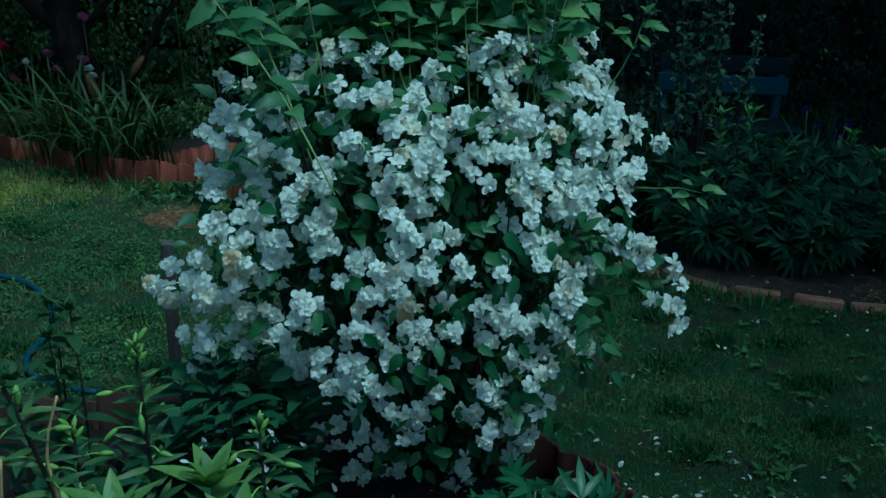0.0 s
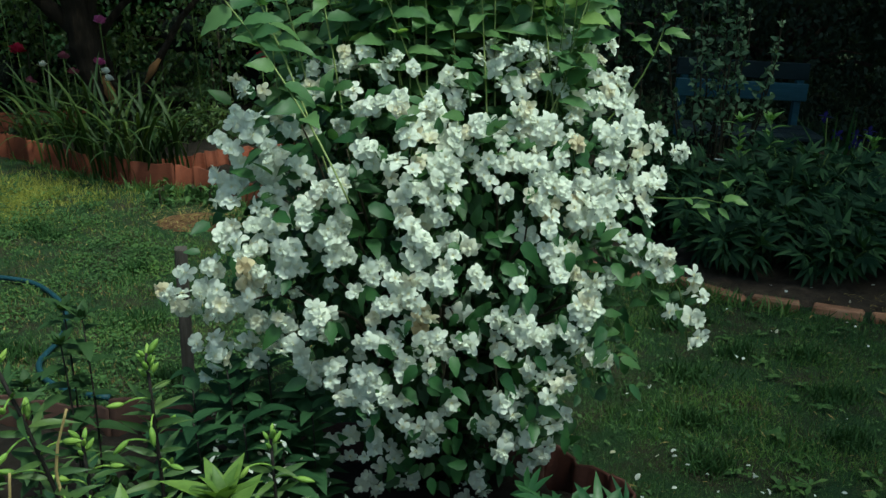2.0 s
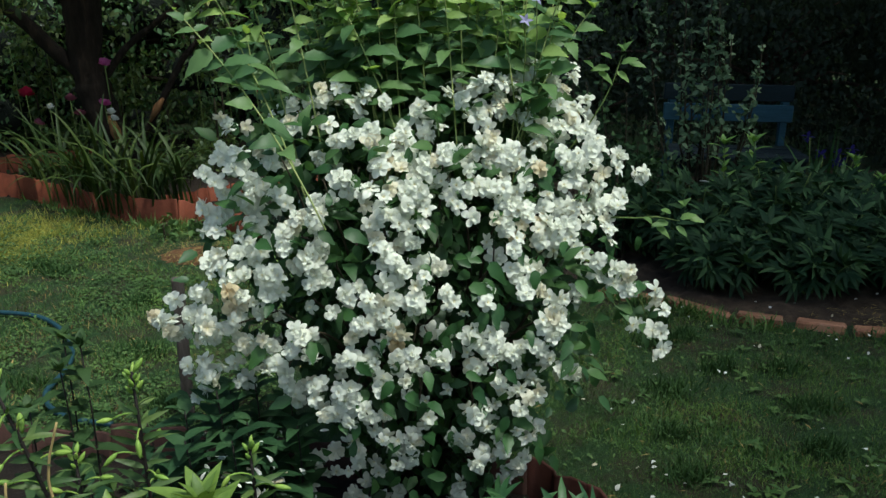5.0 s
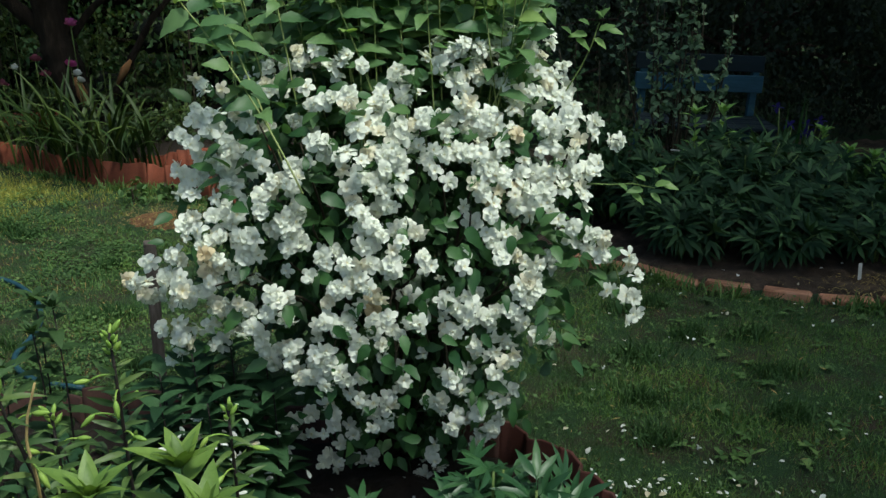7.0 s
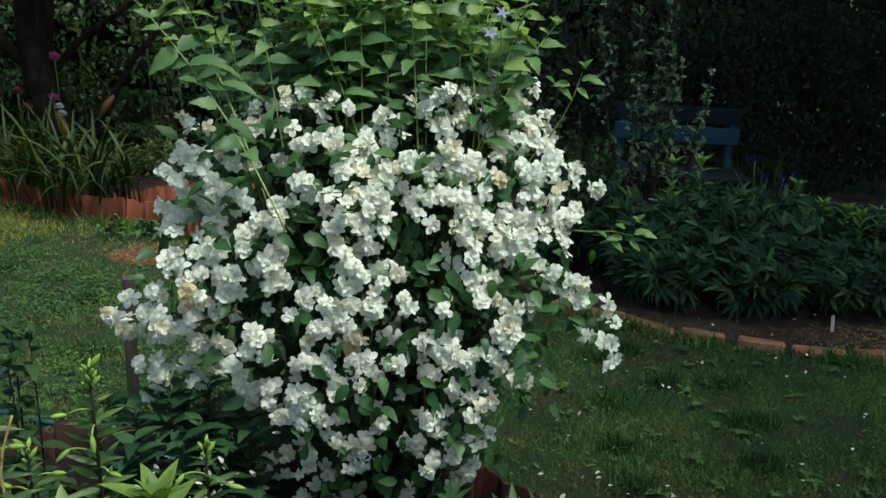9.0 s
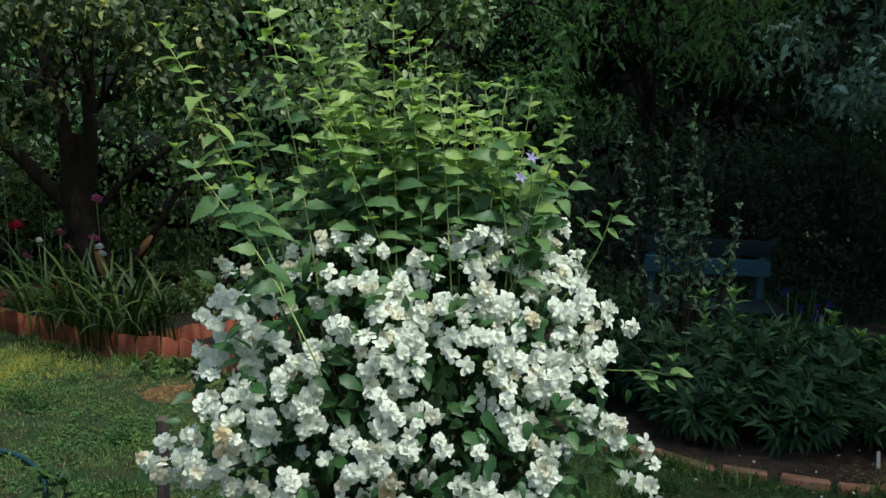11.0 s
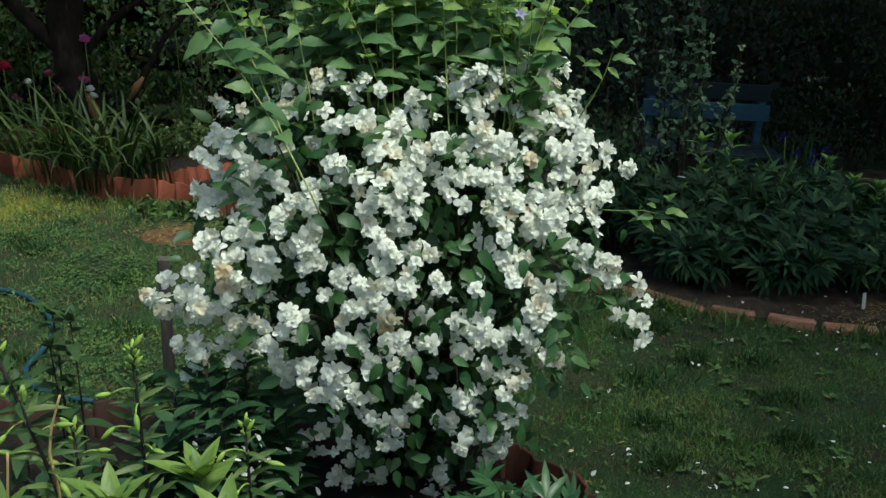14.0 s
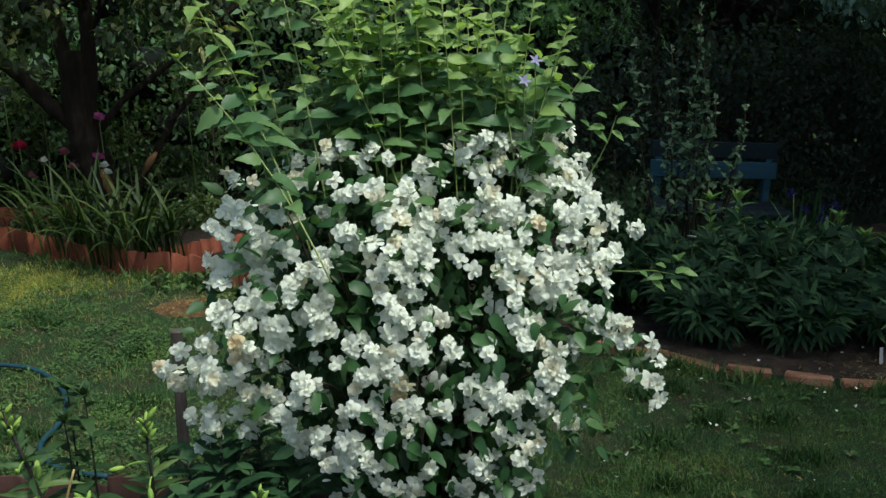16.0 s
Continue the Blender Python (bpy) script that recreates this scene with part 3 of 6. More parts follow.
tagged(part("grass_tuft", scatter(grass_blades, tufts), M_TUFT), "dense dark tufts of finer grass in the lawn", "grass", kind="stuff")

# dry straws lying in the lawn and on the mulch
n = 2300
sx, sy = rng.uniform(-3.0, 3.0, n), rng.uniform(2.4, 6.2, n)
sx[:500], sy[:500] = rng.normal(-1.15, 0.16, 500), rng.normal(5.15, 0.12, 500)
sx[500:1300], sy[500:1300] = rng.normal(2.5, 0.3, 800), rng.uniform(3.62, 3.90, 800)
keep = on_lawn(sx, sy) | (np.arange(n) < 1300)
a = rng.uniform(0, 6.28, n)
straws = turned(np.stack([sx, sy, np.where(np.arange(n) < 1300, 0.03, 0.018)], -1), np.stack([np.cos(a), np.sin(a), rng.normal(0, 0.08, n)], -1), (0, 0, 1), rng.uniform(0.5, 1.3, n))[keep]
tagged(part("dry_straw", scatter([blade(0.05, 0.003, 2, 0.2, 0.1), blade(0.03, 0.006, 2, 0.2, 0.2)], straws), M_STRAW), "dry straw and dead grass lying on the ground", "straw", kind="stuff")

# taller grass along the edgings
k = 3000
line = np.array(STONE_EDGE + FAR_EDGE[1:7])
seg = np.where(rng.random(k) < 0.55, rng.integers(0, len(STONE_EDGE) - 1, k), rng.integers(len(STONE_EDGE), len(line) - 1, k))
u = rng.random(k)
ex = line[seg, 0] * (1 - u) + line[seg + 1, 0] * u
ey = line[seg, 1] * (1 - u) + line[seg + 1, 1] * u - 0.05 - np.abs(rng.normal(0, 0.035, k))
keep = rng.random(k) < 2.4 * mottle(ex, ey, 0.2) - 0.7
ex, ey = ex[keep], ey[keep]
rim = turned(np.stack([ex, ey, np.zeros(len(ex))], -1), unit(np.stack([rng.normal(0, 0.4, len(ex)), rng.normal(0, 0.4, len(ex)), np.ones(len(ex))], -1)), rng.normal(0, 1, (len(ex), 3)), rng.uniform(0.8, 2.1, len(ex)))
tagged(part("tall_grass", scatter(grass_blades, rim), M_GRASS), "longer uncut grass along the edgings", "grass", kind="stuff")

# fallen petals
n = 620
px = np.concatenate([rng.normal(0.80, 0.20, 170), rng.normal(-0.25, 0.28, 300), rng.uniform(0.6, 2.4, 50), rng.normal(0.45, 0.2, 100)])
py = np.concatenate([rng.normal(2.12, 0.22, 170), rng.normal(1.95, 0.18, 300), rng.uniform(2.3, 4.0, 50), rng.normal(2.0, 0.25, 100)])
pz = np.where(on_lawn(px, py), rng.uniform(0.018, 0.034, n), 0.052)
petals = scatter([petal(0.015, 0.011, 0.4, 0.2, 0.1), petal(0.011, 0.009, -0.3, 0.3, 0.1)],
                 turned(np.stack([px, py, pz], -1), np.stack([rng.normal(size=n), rng.normal(size=n), rng.normal(0, 0.25, n)], -1), (0, 0, 1), np.where(px > 0.55, 1.25, 0.95) * rng.uniform(0.6, 1.25, n)))
tagged(part("fallen_petal", petals, M_PETAL_LOOSE), "white fallen petals scattered over soil and lawn", "petals", kind="stuff")


# ---- edgings ----
def wavy_tile(width, height, waves, depth=0.014, thick=0.012):
    """A corrugated clay tile that stands on edge, base at z = 0, centre at x = 0."""
    n = 8 * waves if waves > 1 else 14
    V, F = [], []
    for i in range(n + 1):
        u = i / n
        x = (u - 0.5) * width
        y = depth * max(0.0, math.cos(2 * math.pi * u * waves)) ** (1.5 if waves > 1 else 4) * -1.6
        top = height + 0.006 * math.sin(7 * u + waves)
        V += [(x, y, -0.04), (x, y, top - 0.004), (x, y + 0.003, top), (x, y + thick - 0.003, top), (x, y + thick, top - 0.004), (x, y + thick, -0.04)]
    for i in range(n):
        for k in range(5):
            a = i * 6 + k
            F.append((a, a + 6, a + 7, a + 1))
    F += [(0, 1, 4, 5), (1, 2, 3, 4), (n * 6 + 5, n * 6 + 4, n * 6 + 1, n * 6), (n * 6 + 4, n * 6 + 3, n * 6 + 2, n * 6 + 1)]
    return quads(V, F)


def edging(line, mat, label, width, height, waves, wobble, base=0.0):
    """A row of tiles along a line on the ground."""
    row = thing("garden_edging", label, "edging", "clay garden edgings")
    datas = [mesh_data("edging_tile", wavy_tile(width * 0.985, height * (1 + 0.05 * k), waves), mat) for k in (-1, 0, 1)]
    for (ax, ay), (bx, by) in zip(line, line[1:]):
        length = math.hypot(bx - ax, by - ay)
        count = max(1, round(length / width))
        for i in range(count):
            u = (i + 0.5) / count
            tilt = rng.normal(0, wobble, 3)
            part("edging_tile", datas[rng.integers(3)], parent=row,
                 m=pose(ax + (bx - ax) * u, ay + (by - ay) * u, base + rng.normal(0, 0.010), math.degrees(tilt[0]) - 2,
                        math.degrees(tilt[1]) * 0.5, math.degrees(math.atan2(by - ay, bx - ax) + tilt[2])) @ Matrix.Diagonal((length / count / width, 1, 1, 1)))
    return row


edging(FAR_EDGE[0:7], M_CLAY, "red terracotta tile edging in front of the daylilies", 0.21, 0.155, 1, 0.06)
edging([(-1.58, 6.0), (-1.30, 6.16), (-1.02, 6.30), (-0.6, 6.45)], M_CLAY, "short row of red terracotta edging tiles behind the first", 0.15, 0.15, 2, 0.05)
edging([(-3.6, 7.3), (-3.08, 7.35), (-2.84, 7.40), (-2.2, 7.55)], M_CLAY, "old terracotta edging round the apple tree", 0.24, 0.175, 1, 0.03)
edging([(-1.86, 3.0)] + BACK_EDGE[1:], M_CLAY_DULL, "dull brownish corrugated edging behind the flowering shrub", 0.30, 0.125, 1, 0.02)
edging(SIDE_EDGE, M_CLAY_DARK, "dark red corrugated edging between bed and lawn", 0.19, 0.16, 2, 0.01)

# flat bricks laid along the peony bed
border = thing("brick_border", "pale red bricks laid flat along the peony bed", "edging")
brick_data = []
for k in range(3):
    me = painted(box(-0.12, 0.12, -0.05, 0.05, -0.04, 0.022, 0.009), M_STONE)
    for v in me.vertices:
        v.co += Vector(rng.normal(0, 0.003, 3))
    brick_data.append(me)
for (ax, ay), (bx, by) in zip(STONE_EDGE, STONE_EDGE[1:]):
    length = math.hypot(bx - ax, by - ay)
    count = max(1, round(length / 0.25))
    for i in range(count):
        u = (i + 0.5) / count
        part("brick", brick_data[rng.integers(3)], parent=border,
             m=pose(ax + (bx - ax) * u, ay + (by - ay) * u, rng.normal(0.010, 0.008), rng.normal(0, 6), rng.normal(0, 3),
                    math.degrees(math.atan2(by - ay, bx - ax)) + rng.normal(0, 6)) @ Matrix.Diagonal((length / count / 0.25 * rng.uniform(0.8, 1.0), rng.uniform(0.5, 0.8), 1, 1)))


# ---- mock orange shrub ----
def front(x, z):
    """Depth of the shrub's flowering face."""
    dz = np.where(z > 0.70, (z - 0.70) / 0.66, (z - 0.70) * 0.9 / 0.66)
    return 2.62 - 0.57 * np.sqrt(np.maximum(0, 1 - ((x - 0.04) / 0.84) ** 2 - dz ** 2))


def flank(s, z):
    """Half width of the shrub on its left (s < 0) or right, at the height z."""
    left = np.interp(z, [0, 0.3, 0.5, 0.64, 0.8, 1.0, 1.2, 1.35], [0.14, 0.20, 0.32, 0.66, 0.58, 0.54, 0.46, 0.25])
    right = np.interp(z, [0, 0.3, 0.5, 0.64, 0.8, 1.0, 1.2, 1.35], [0.26, 0.36, 0.47, 0.55, 0.60, 0.63, 0.54, 0.25])
    return np.where(s < 0, left, right)


def outward(x, z):
    y = front(x, z)
    dz = np.where(z > 0.70, (z - 0.70) / 0.66 ** 2, (z - 0.70) * 0.45 / 0.66 ** 2)
    return unit(np.stack([(x - 0.04) / 0.84 ** 2, (y - 2.62) / 0.57 ** 2, dz], -1))


def flower(seed):
    """A double white flower that faces +z, about 5 cm wide: a star of broad outer petals, two shorter rings within."""
    r = random.Random(seed)
    bits = []
    rings = ((r.choice((5, 6)), 0.0275, 0.0205, 0, 0.0), (r.choice((5, 6)), 0.0225, 0.0165, 24, 0.003), (4, 0.0160, 0.0120, 48, 0.006), (3, 0.0105, 0.0075, 68, 0.006))
    for ring, (k, length, width, lift, up) in enumerate(rings):
        for i in range(k):
            a = 360 / k * i + ring * 25 + r.uniform(-9, 9)
            p = petal(length * r.uniform(0.78, 1.12), width * r.uniform(0.75, 1.2), r.uniform(-0.2, 0.5), r.uniform(-0.35, 0.6), r.uniform(-0.2, 0.2))
            bits.append(moved(p, pose(0, 0, up, 0, 0, a) @ pose(0, 0.001, 0, lift + r.uniform(-18, 20), r.uniform(-20, 20), 0)))
    return join(bits)


def half_open(seed):
    """A flower not fully open: its petals stand up in a ragged cup."""
    r = random.Random(seed)
    bits = []
    for ring, (k, length, width, lift) in enumerate(((6, 0.023, 0.014, 38), (5, 0.018, 0.011, 62))):
        for i in range(k):
            p = petal(length * r.uniform(0.85, 1.1), width, r.uniform(0.1, 0.5), r.uniform(0.1, 0.7), r.uniform(-0.1, 0.1))
            bits.append(moved(p, pose(0, 0, 0.001 * ring, 0, 0, 360 / k * i + ring * 30 + r.uniform(-12, 12)) @ pose(0, 0.001, 0, lift + r.uniform(-14, 14), r.uniform(-14, 14), 0)))
    return join(bits)


def wild_flower(seed):
    """A flower fully blown, with fewer, flatter petals."""
    r = random.Random(seed)
    bits = []
    for ring, (k, length, width, lift) in enumerate(((5, 0.024, 0.019, 8), (4, 0.015, 0.012, 50))):
        for i in range(k):
            p = petal(length * r.uniform(0.85, 1.1), width, 0.2, r.uniform(0.1, 0.5), r.uniform(-0.08, 0.08))
            bits.append(moved(p, pose(0, 0, 0.002 * ring, 0, 0, 360 / k * i + ring * 30 + r.uniform(-12, 12)) @ pose(0, 0.001, 0, lift + r.uniform(-15, 15), 0, 0)))
    return join(bits)


# Sprays of flowers: where each begins and ends on the shrub's face (x, z), its number of flowers, and how deep it sits.
LEFT_SHOULDER = [
    (-0.43, 1.17, -0.38, 1.18, 3, 0.08), (-0.29, 1.22, -0.24, 1.23, 3, 0.12), (-0.28, 1.19, -0.20, 1.19, 4, 0.14), (-0.19, 1.24, -0.13, 1.25, 4, 0.12),
    (-0.16, 1.19, -0.14, 1.15, 2, 0.05), (-0.20, 1.11, -0.14, 1.11, 2, 0.14), (-0.43, 1.13, -0.40, 1.12, 4, 0.04), (-0.46, 1.09, -0.41, 1.08, 3, 0.00),
    (-0.36, 1.12, -0.34, 1.09, 5, 0.00), (-0.32, 1.07, -0.35, 1.05, 3, 0.02), (-0.32, 1.13, -0.27, 1.10, 4, 0.08), (-0.28, 1.04, -0.24, 1.04, 3, 0.04),
    (-0.13, 1.09, -0.09, 1.08, 4, 0.02), (-0.39, 1.01, -0.33, 1.01, 4, 0.10), (-0.49, 1.00, -0.45, 0.99, 3, 0.04), (-0.45, 0.97, -0.40, 1.00, 3, 0.08)]
LEFT_UPPER = [
    (-0.49, 0.96, -0.41, 0.96, 2, 0.06), (-0.26, 1.00, -0.19, 1.00, 5, 0.00), (-0.17, 1.00, -0.16, 0.99, 2, 0.00), (-0.13, 0.98, -0.12, 0.97, 2, 0.06),
    (-0.19, 1.01, -0.14, 1.03, 3, 0.05), (-0.34, 0.96, -0.32, 0.94, 3, 0.10), (-0.08, 1.22, -0.06, 1.25, 2, 0.08), (-0.09, 1.17, -0.08, 1.18, 1, 0.00),
    (-0.04, 1.19, -0.04, 1.16, 3, 0.00), (0.01, 1.19, 0.06, 1.15, 6, 0.00), (-0.03, 1.11, 0.02, 1.13, 3, 0.00), (0.03, 1.12, 0.05, 1.10, 2, 0.00),
    (0.06, 1.21, 0.11, 1.22, 2, 0.10), (0.09, 1.24, 0.09, 1.23, 1, 0.10), (0.10, 1.17, 0.11, 1.18, 2, 0.06), (0.15, 1.16, 0.15, 1.16, 1, 0.00)]
CREST = [
    (0.08, 1.10, 0.14, 1.13, 5, 0.00), (0.17, 1.27, 0.21, 1.26, 3, 0.10), (0.14, 1.24, 0.15, 1.24, 1, 0.08), (0.19, 1.23, 0.26, 1.23, 4, 0.05),
    (0.24, 1.20, 0.24, 1.20, 1, 0.05), (0.17, 1.15, 0.19, 1.11, 3, 0.00), (0.18, 1.07, 0.17, 1.02, 4, 0.02), (0.21, 1.16, 0.27, 1.16, 4, 0.00),
    (0.25, 1.13, 0.27, 1.13, 2, 0.01), (0.14, 1.06, 0.14, 1.06, 1, 0.06), (0.28, 1.25, 0.36, 1.26, 4, 0.06), (0.27, 1.21, 0.30, 1.24, 4, 0.06),
    (0.34, 1.20, 0.38, 1.22, 3, 0.04), (0.36, 1.16, 0.41, 1.16, 4, 0.05), (0.44, 1.25, 0.50, 1.24, 3, 0.05), (0.44, 1.22, 0.44, 1.18, 2, 0.03)]
CREST_TOP = [
    (0.23, 1.28, 0.30, 1.29, 4, 0.00), (0.32, 1.29, 0.39, 1.29, 4, 0.00), (0.42, 1.28, 0.47, 1.26, 4, 0.00), (-0.05, 1.27, 0.00, 1.28, 2, 0.00), (-0.16, 1.26, -0.11, 1.27, 2, 0.02)]
RIGHT_SHOULDER = [
    (0.47, 1.20, 0.52, 1.22, 4, 0.00), (0.48, 1.17, 0.49, 1.16, 2, 0.00), (0.54, 1.17, 0.57, 1.15, 3, 0.00), (0.26, 1.11, 0.33, 1.12, 4, 0.00),
    (0.34, 1.10, 0.35, 1.09, 1, 0.00), (0.43, 1.11, 0.48, 1.09, 4, 0.00), (0.50, 1.12, 0.52, 1.12, 2, 0.00), (0.55, 1.10, 0.56, 1.10, 1, 0.02),
    (0.59, 1.11, 0.59, 1.08, 2, 0.00), (0.41, 1.05, 0.45, 1.05, 3, 0.04), (0.53, 1.07, 0.52, 1.04, 4, 0.00), (0.56, 1.01, 0.57, 1.00, 1, 0.03),
    (0.64, 1.03, 0.66, 1.03, 2, 0.00), (0.41, 1.01, 0.45, 0.99, 4, 0.03), (0.52, 1.00, 0.56, 0.97, 3, 0.03), (0.49, 0.96, 0.53, 0.95, 3, 0.04)]
HEART = [
    (-0.05, 1.06, -0.01, 1.03, 4, 0.00), (-0.05, 1.00, -0.02, 0.98, 2, 0.00), (0.01, 1.08, 0.02, 1.08, 1, 0.00), (0.03, 1.07, 0.07, 1.02, 7, 0.00),
    (0.01, 0.98, 0.07, 0.97, 3, 0.00), (0.24, 1.08, 0.29, 1.02, 9, 0.00), (0.26, 0.99, 0.27, 0.99, 2, 0.00), (0.30, 1.05, 0.33, 1.05, 3, 0.00),
    (0.28, 1.02, 0.33, 0.99, 4, 0.00), (0.37, 0.98, 0.42, 0.96, 4, 0.00), (0.44, 0.94, 0.44, 0.93, 1, 0.03), (-0.12, 0.93, -0.11, 0.95, 2, 0.05),
    (-0.13, 0.90, -0.13, 0.90, 1, 0.06), (-0.03, 0.96, -0.03, 0.95, 1, 0.00), (-0.01, 0.92, 0.02, 0.92, 4, 0.00), (0.08, 0.90, 0.09, 0.90, 1, 0.03)]
LEFT_ARM = [
    (-0.47, 0.88, -0.42, 0.88, 3, 0.00), (-0.42, 0.91, -0.42, 0.91, 1, 0.02), (-0.36, 0.94, -0.32, 0.93, 4, 0.03), (-0.26, 0.95, -0.23, 0.95, 2, 0.00),
    (-0.23, 0.92, -0.22, 0.91, 2, 0.00), (-0.19, 0.93, -0.18, 0.90, 2, 0.00), (-0.17, 0.94, -0.15, 0.92, 3, 0.06), (-0.40, 0.85, -0.34, 0.87, 6, 0.00),
    (-0.30, 0.87, -0.27, 0.86, 4, 0.00), (-0.31, 0.83, -0.27, 0.82, 3, 0.02), (-0.40, 0.81, -0.36, 0.79, 3, 0.03), (-0.20, 0.87, -0.19, 0.86, 2, 0.05),
    (-0.16, 0.85, -0.16, 0.85, 1, 0.06), (-0.51, 0.80, -0.47, 0.82, 3, 0.02), (-0.54, 0.77, -0.50, 0.78, 3, 0.00), (-0.58, 0.74, -0.55, 0.72, 3, 0.00)]
LEFT_TIP = [
    (-0.51, 0.75, -0.50, 0.75, 1, 0.00), (-0.57, 0.69, -0.57, 0.69, 1, 0.00), (-0.54, 0.68, -0.53, 0.68, 2, 0.03), (-0.48, 0.73, -0.44, 0.77, 4, 0.00),
    (-0.43, 0.73, -0.41, 0.73, 2, 0.02), (-0.45, 0.68, -0.45, 0.67, 1, 0.04), (-0.38, 0.78, -0.37, 0.77, 2, 0.00), (-0.34, 0.77, -0.33, 0.76, 1, 0.03),
    (-0.38, 0.69, -0.34, 0.68, 3, 0.07), (-0.33, 0.69, -0.32, 0.68, 2, 0.04), (-0.40, 0.64, -0.35, 0.63, 3, 0.07), (-0.47, 0.64, -0.47, 0.64, 1, 0.00),
    (-0.52, 0.60, -0.50, 0.60, 2, 0.00), (-0.47, 0.59, -0.44, 0.61, 3, 0.00), (-0.53, 0.56, -0.49, 0.54, 2, 0.00), (-0.32, 0.63, -0.28, 0.65, 2, 0.03)]
MIDDLE = [
    (-0.37, 0.57, -0.42, 0.55, 3, 0.07), (-0.24, 0.74, -0.22, 0.76, 2, 0.00), (-0.26, 0.70, -0.25, 0.70, 1, 0.00), (-0.23, 0.66, -0.19, 0.64, 2, 0.05),
    (-0.22, 0.61, -0.19, 0.58, 3, 0.04), (-0.26, 0.54, -0.29, 0.52, 3, 0.07), (-0.12, 0.86, -0.10, 0.84, 2, 0.00), (-0.13, 0.81, -0.13, 0.81, 1, 0.00),
    (-0.07, 0.83, -0.07, 0.83, 1, 0.00), (-0.09, 0.84, -0.09, 0.83, 1, 0.06), (-0.03, 0.87, -0.00, 0.84, 3, 0.00), (0.02, 0.89, 0.06, 0.87, 3, 0.00),
    (0.03, 0.83, 0.05, 0.80, 3, 0.00), (-0.02, 0.79, -0.01, 0.78, 1, 0.03), (-0.09, 0.77, -0.04, 0.77, 4, 0.00), (-0.00, 0.76, 0.01, 0.75, 2, 0.00)]
FALL = [
    (-0.04, 0.79, -0.03, 0.78, 1, 0.00), (-0.12, 0.72, -0.10, 0.69, 3, 0.00), (-0.08, 0.67, -0.06, 0.66, 2, 0.00), (-0.04, 0.70, -0.06, 0.68, 2, 0.04),
    (-0.02, 0.68, 0.01, 0.65, 3, 0.00), (-0.04, 0.63, -0.01, 0.62, 2, 0.00), (0.05, 0.70, 0.05, 0.70, 1, 0.00), (0.08, 0.69, 0.11, 0.68, 2, 0.00),
    (0.09, 0.83, 0.10, 0.82, 1, 0.05), (0.13, 0.84, 0.15, 0.81, 3, 0.00), (0.22, 0.82, 0.22, 0.82, 1, 0.00), (0.18, 0.77, 0.20, 0.71, 4, 0.00),
    (0.17, 0.68, 0.17, 0.68, 1, 0.04), (0.24, 0.74, 0.24, 0.73, 1, 0.00), (0.23, 0.67, 0.27, 0.67, 2, 0.00), (0.19, 0.65, 0.20, 0.62, 3, 0.00)]
RIGHT_FALL = [
    (0.24, 0.61, 0.25, 0.61, 2, 0.00), (0.29, 0.94, 0.31, 0.94, 2, 0.00), (0.38, 0.95, 0.41, 0.91, 4, 0.00), (0.36, 0.95, 0.37, 0.95, 1, 0.00),
    (0.30, 0.86, 0.35, 0.83, 4, 0.00), (0.33, 0.88, 0.34, 0.89, 2, 0.00), (0.46, 0.90, 0.47, 0.89, 1, 0.00), (0.52, 0.91, 0.54, 0.92, 2, 0.03),
    (0.50, 0.86, 0.53, 0.84, 3, 0.00), (0.55, 0.83, 0.56, 0.82, 1, 0.00), (0.36, 0.80, 0.40, 0.80, 3, 0.00), (0.36, 0.75, 0.42, 0.74, 5, 0.00),
    (0.38, 0.71, 0.40, 0.71, 2, 0.00), (0.34, 0.68, 0.39, 0.65, 4, 0.00), (0.27, 0.66, 0.32, 0.67, 3, 0.00), (0.43, 0.60, 0.44, 0.59, 2, 0.00)]
LOW_LEFT = [
    (-0.14, 0.59, -0.10, 0.62, 3, 0.00), (-0.12, 0.56, -0.12, 0.55, 2, 0.00), (-0.08, 0.55, -0.06, 0.54, 3, 0.00), (-0.10, 0.51, -0.14, 0.51, 3, 0.00),
    (-0.04, 0.52, -0.05, 0.45, 3, 0.00), (-0.18, 0.54, -0.16, 0.50, 3, 0.00), (-0.20, 0.56, -0.20, 0.55, 1, 0.04), (-0.03, 0.58, -0.03, 0.57, 1, 0.03),
    (-0.12, 0.40, -0.11, 0.39, 2, 0.06), (-0.17, 0.39, -0.18, 0.35, 3, 0.05), (-0.22, 0.33, -0.21, 0.33, 1, 0.06), (-0.13, 0.33, -0.12, 0.32, 2, 0.02),
    (-0.23, 0.24, -0.19, 0.30, 3, 0.02), (-0.08, 0.28, -0.05, 0.23, 3, 0.08), (-0.11, 0.21, -0.10, 0.20, 2, 0.04), (-0.16, 0.20, -0.09, 0.06, 2, 0.04)]
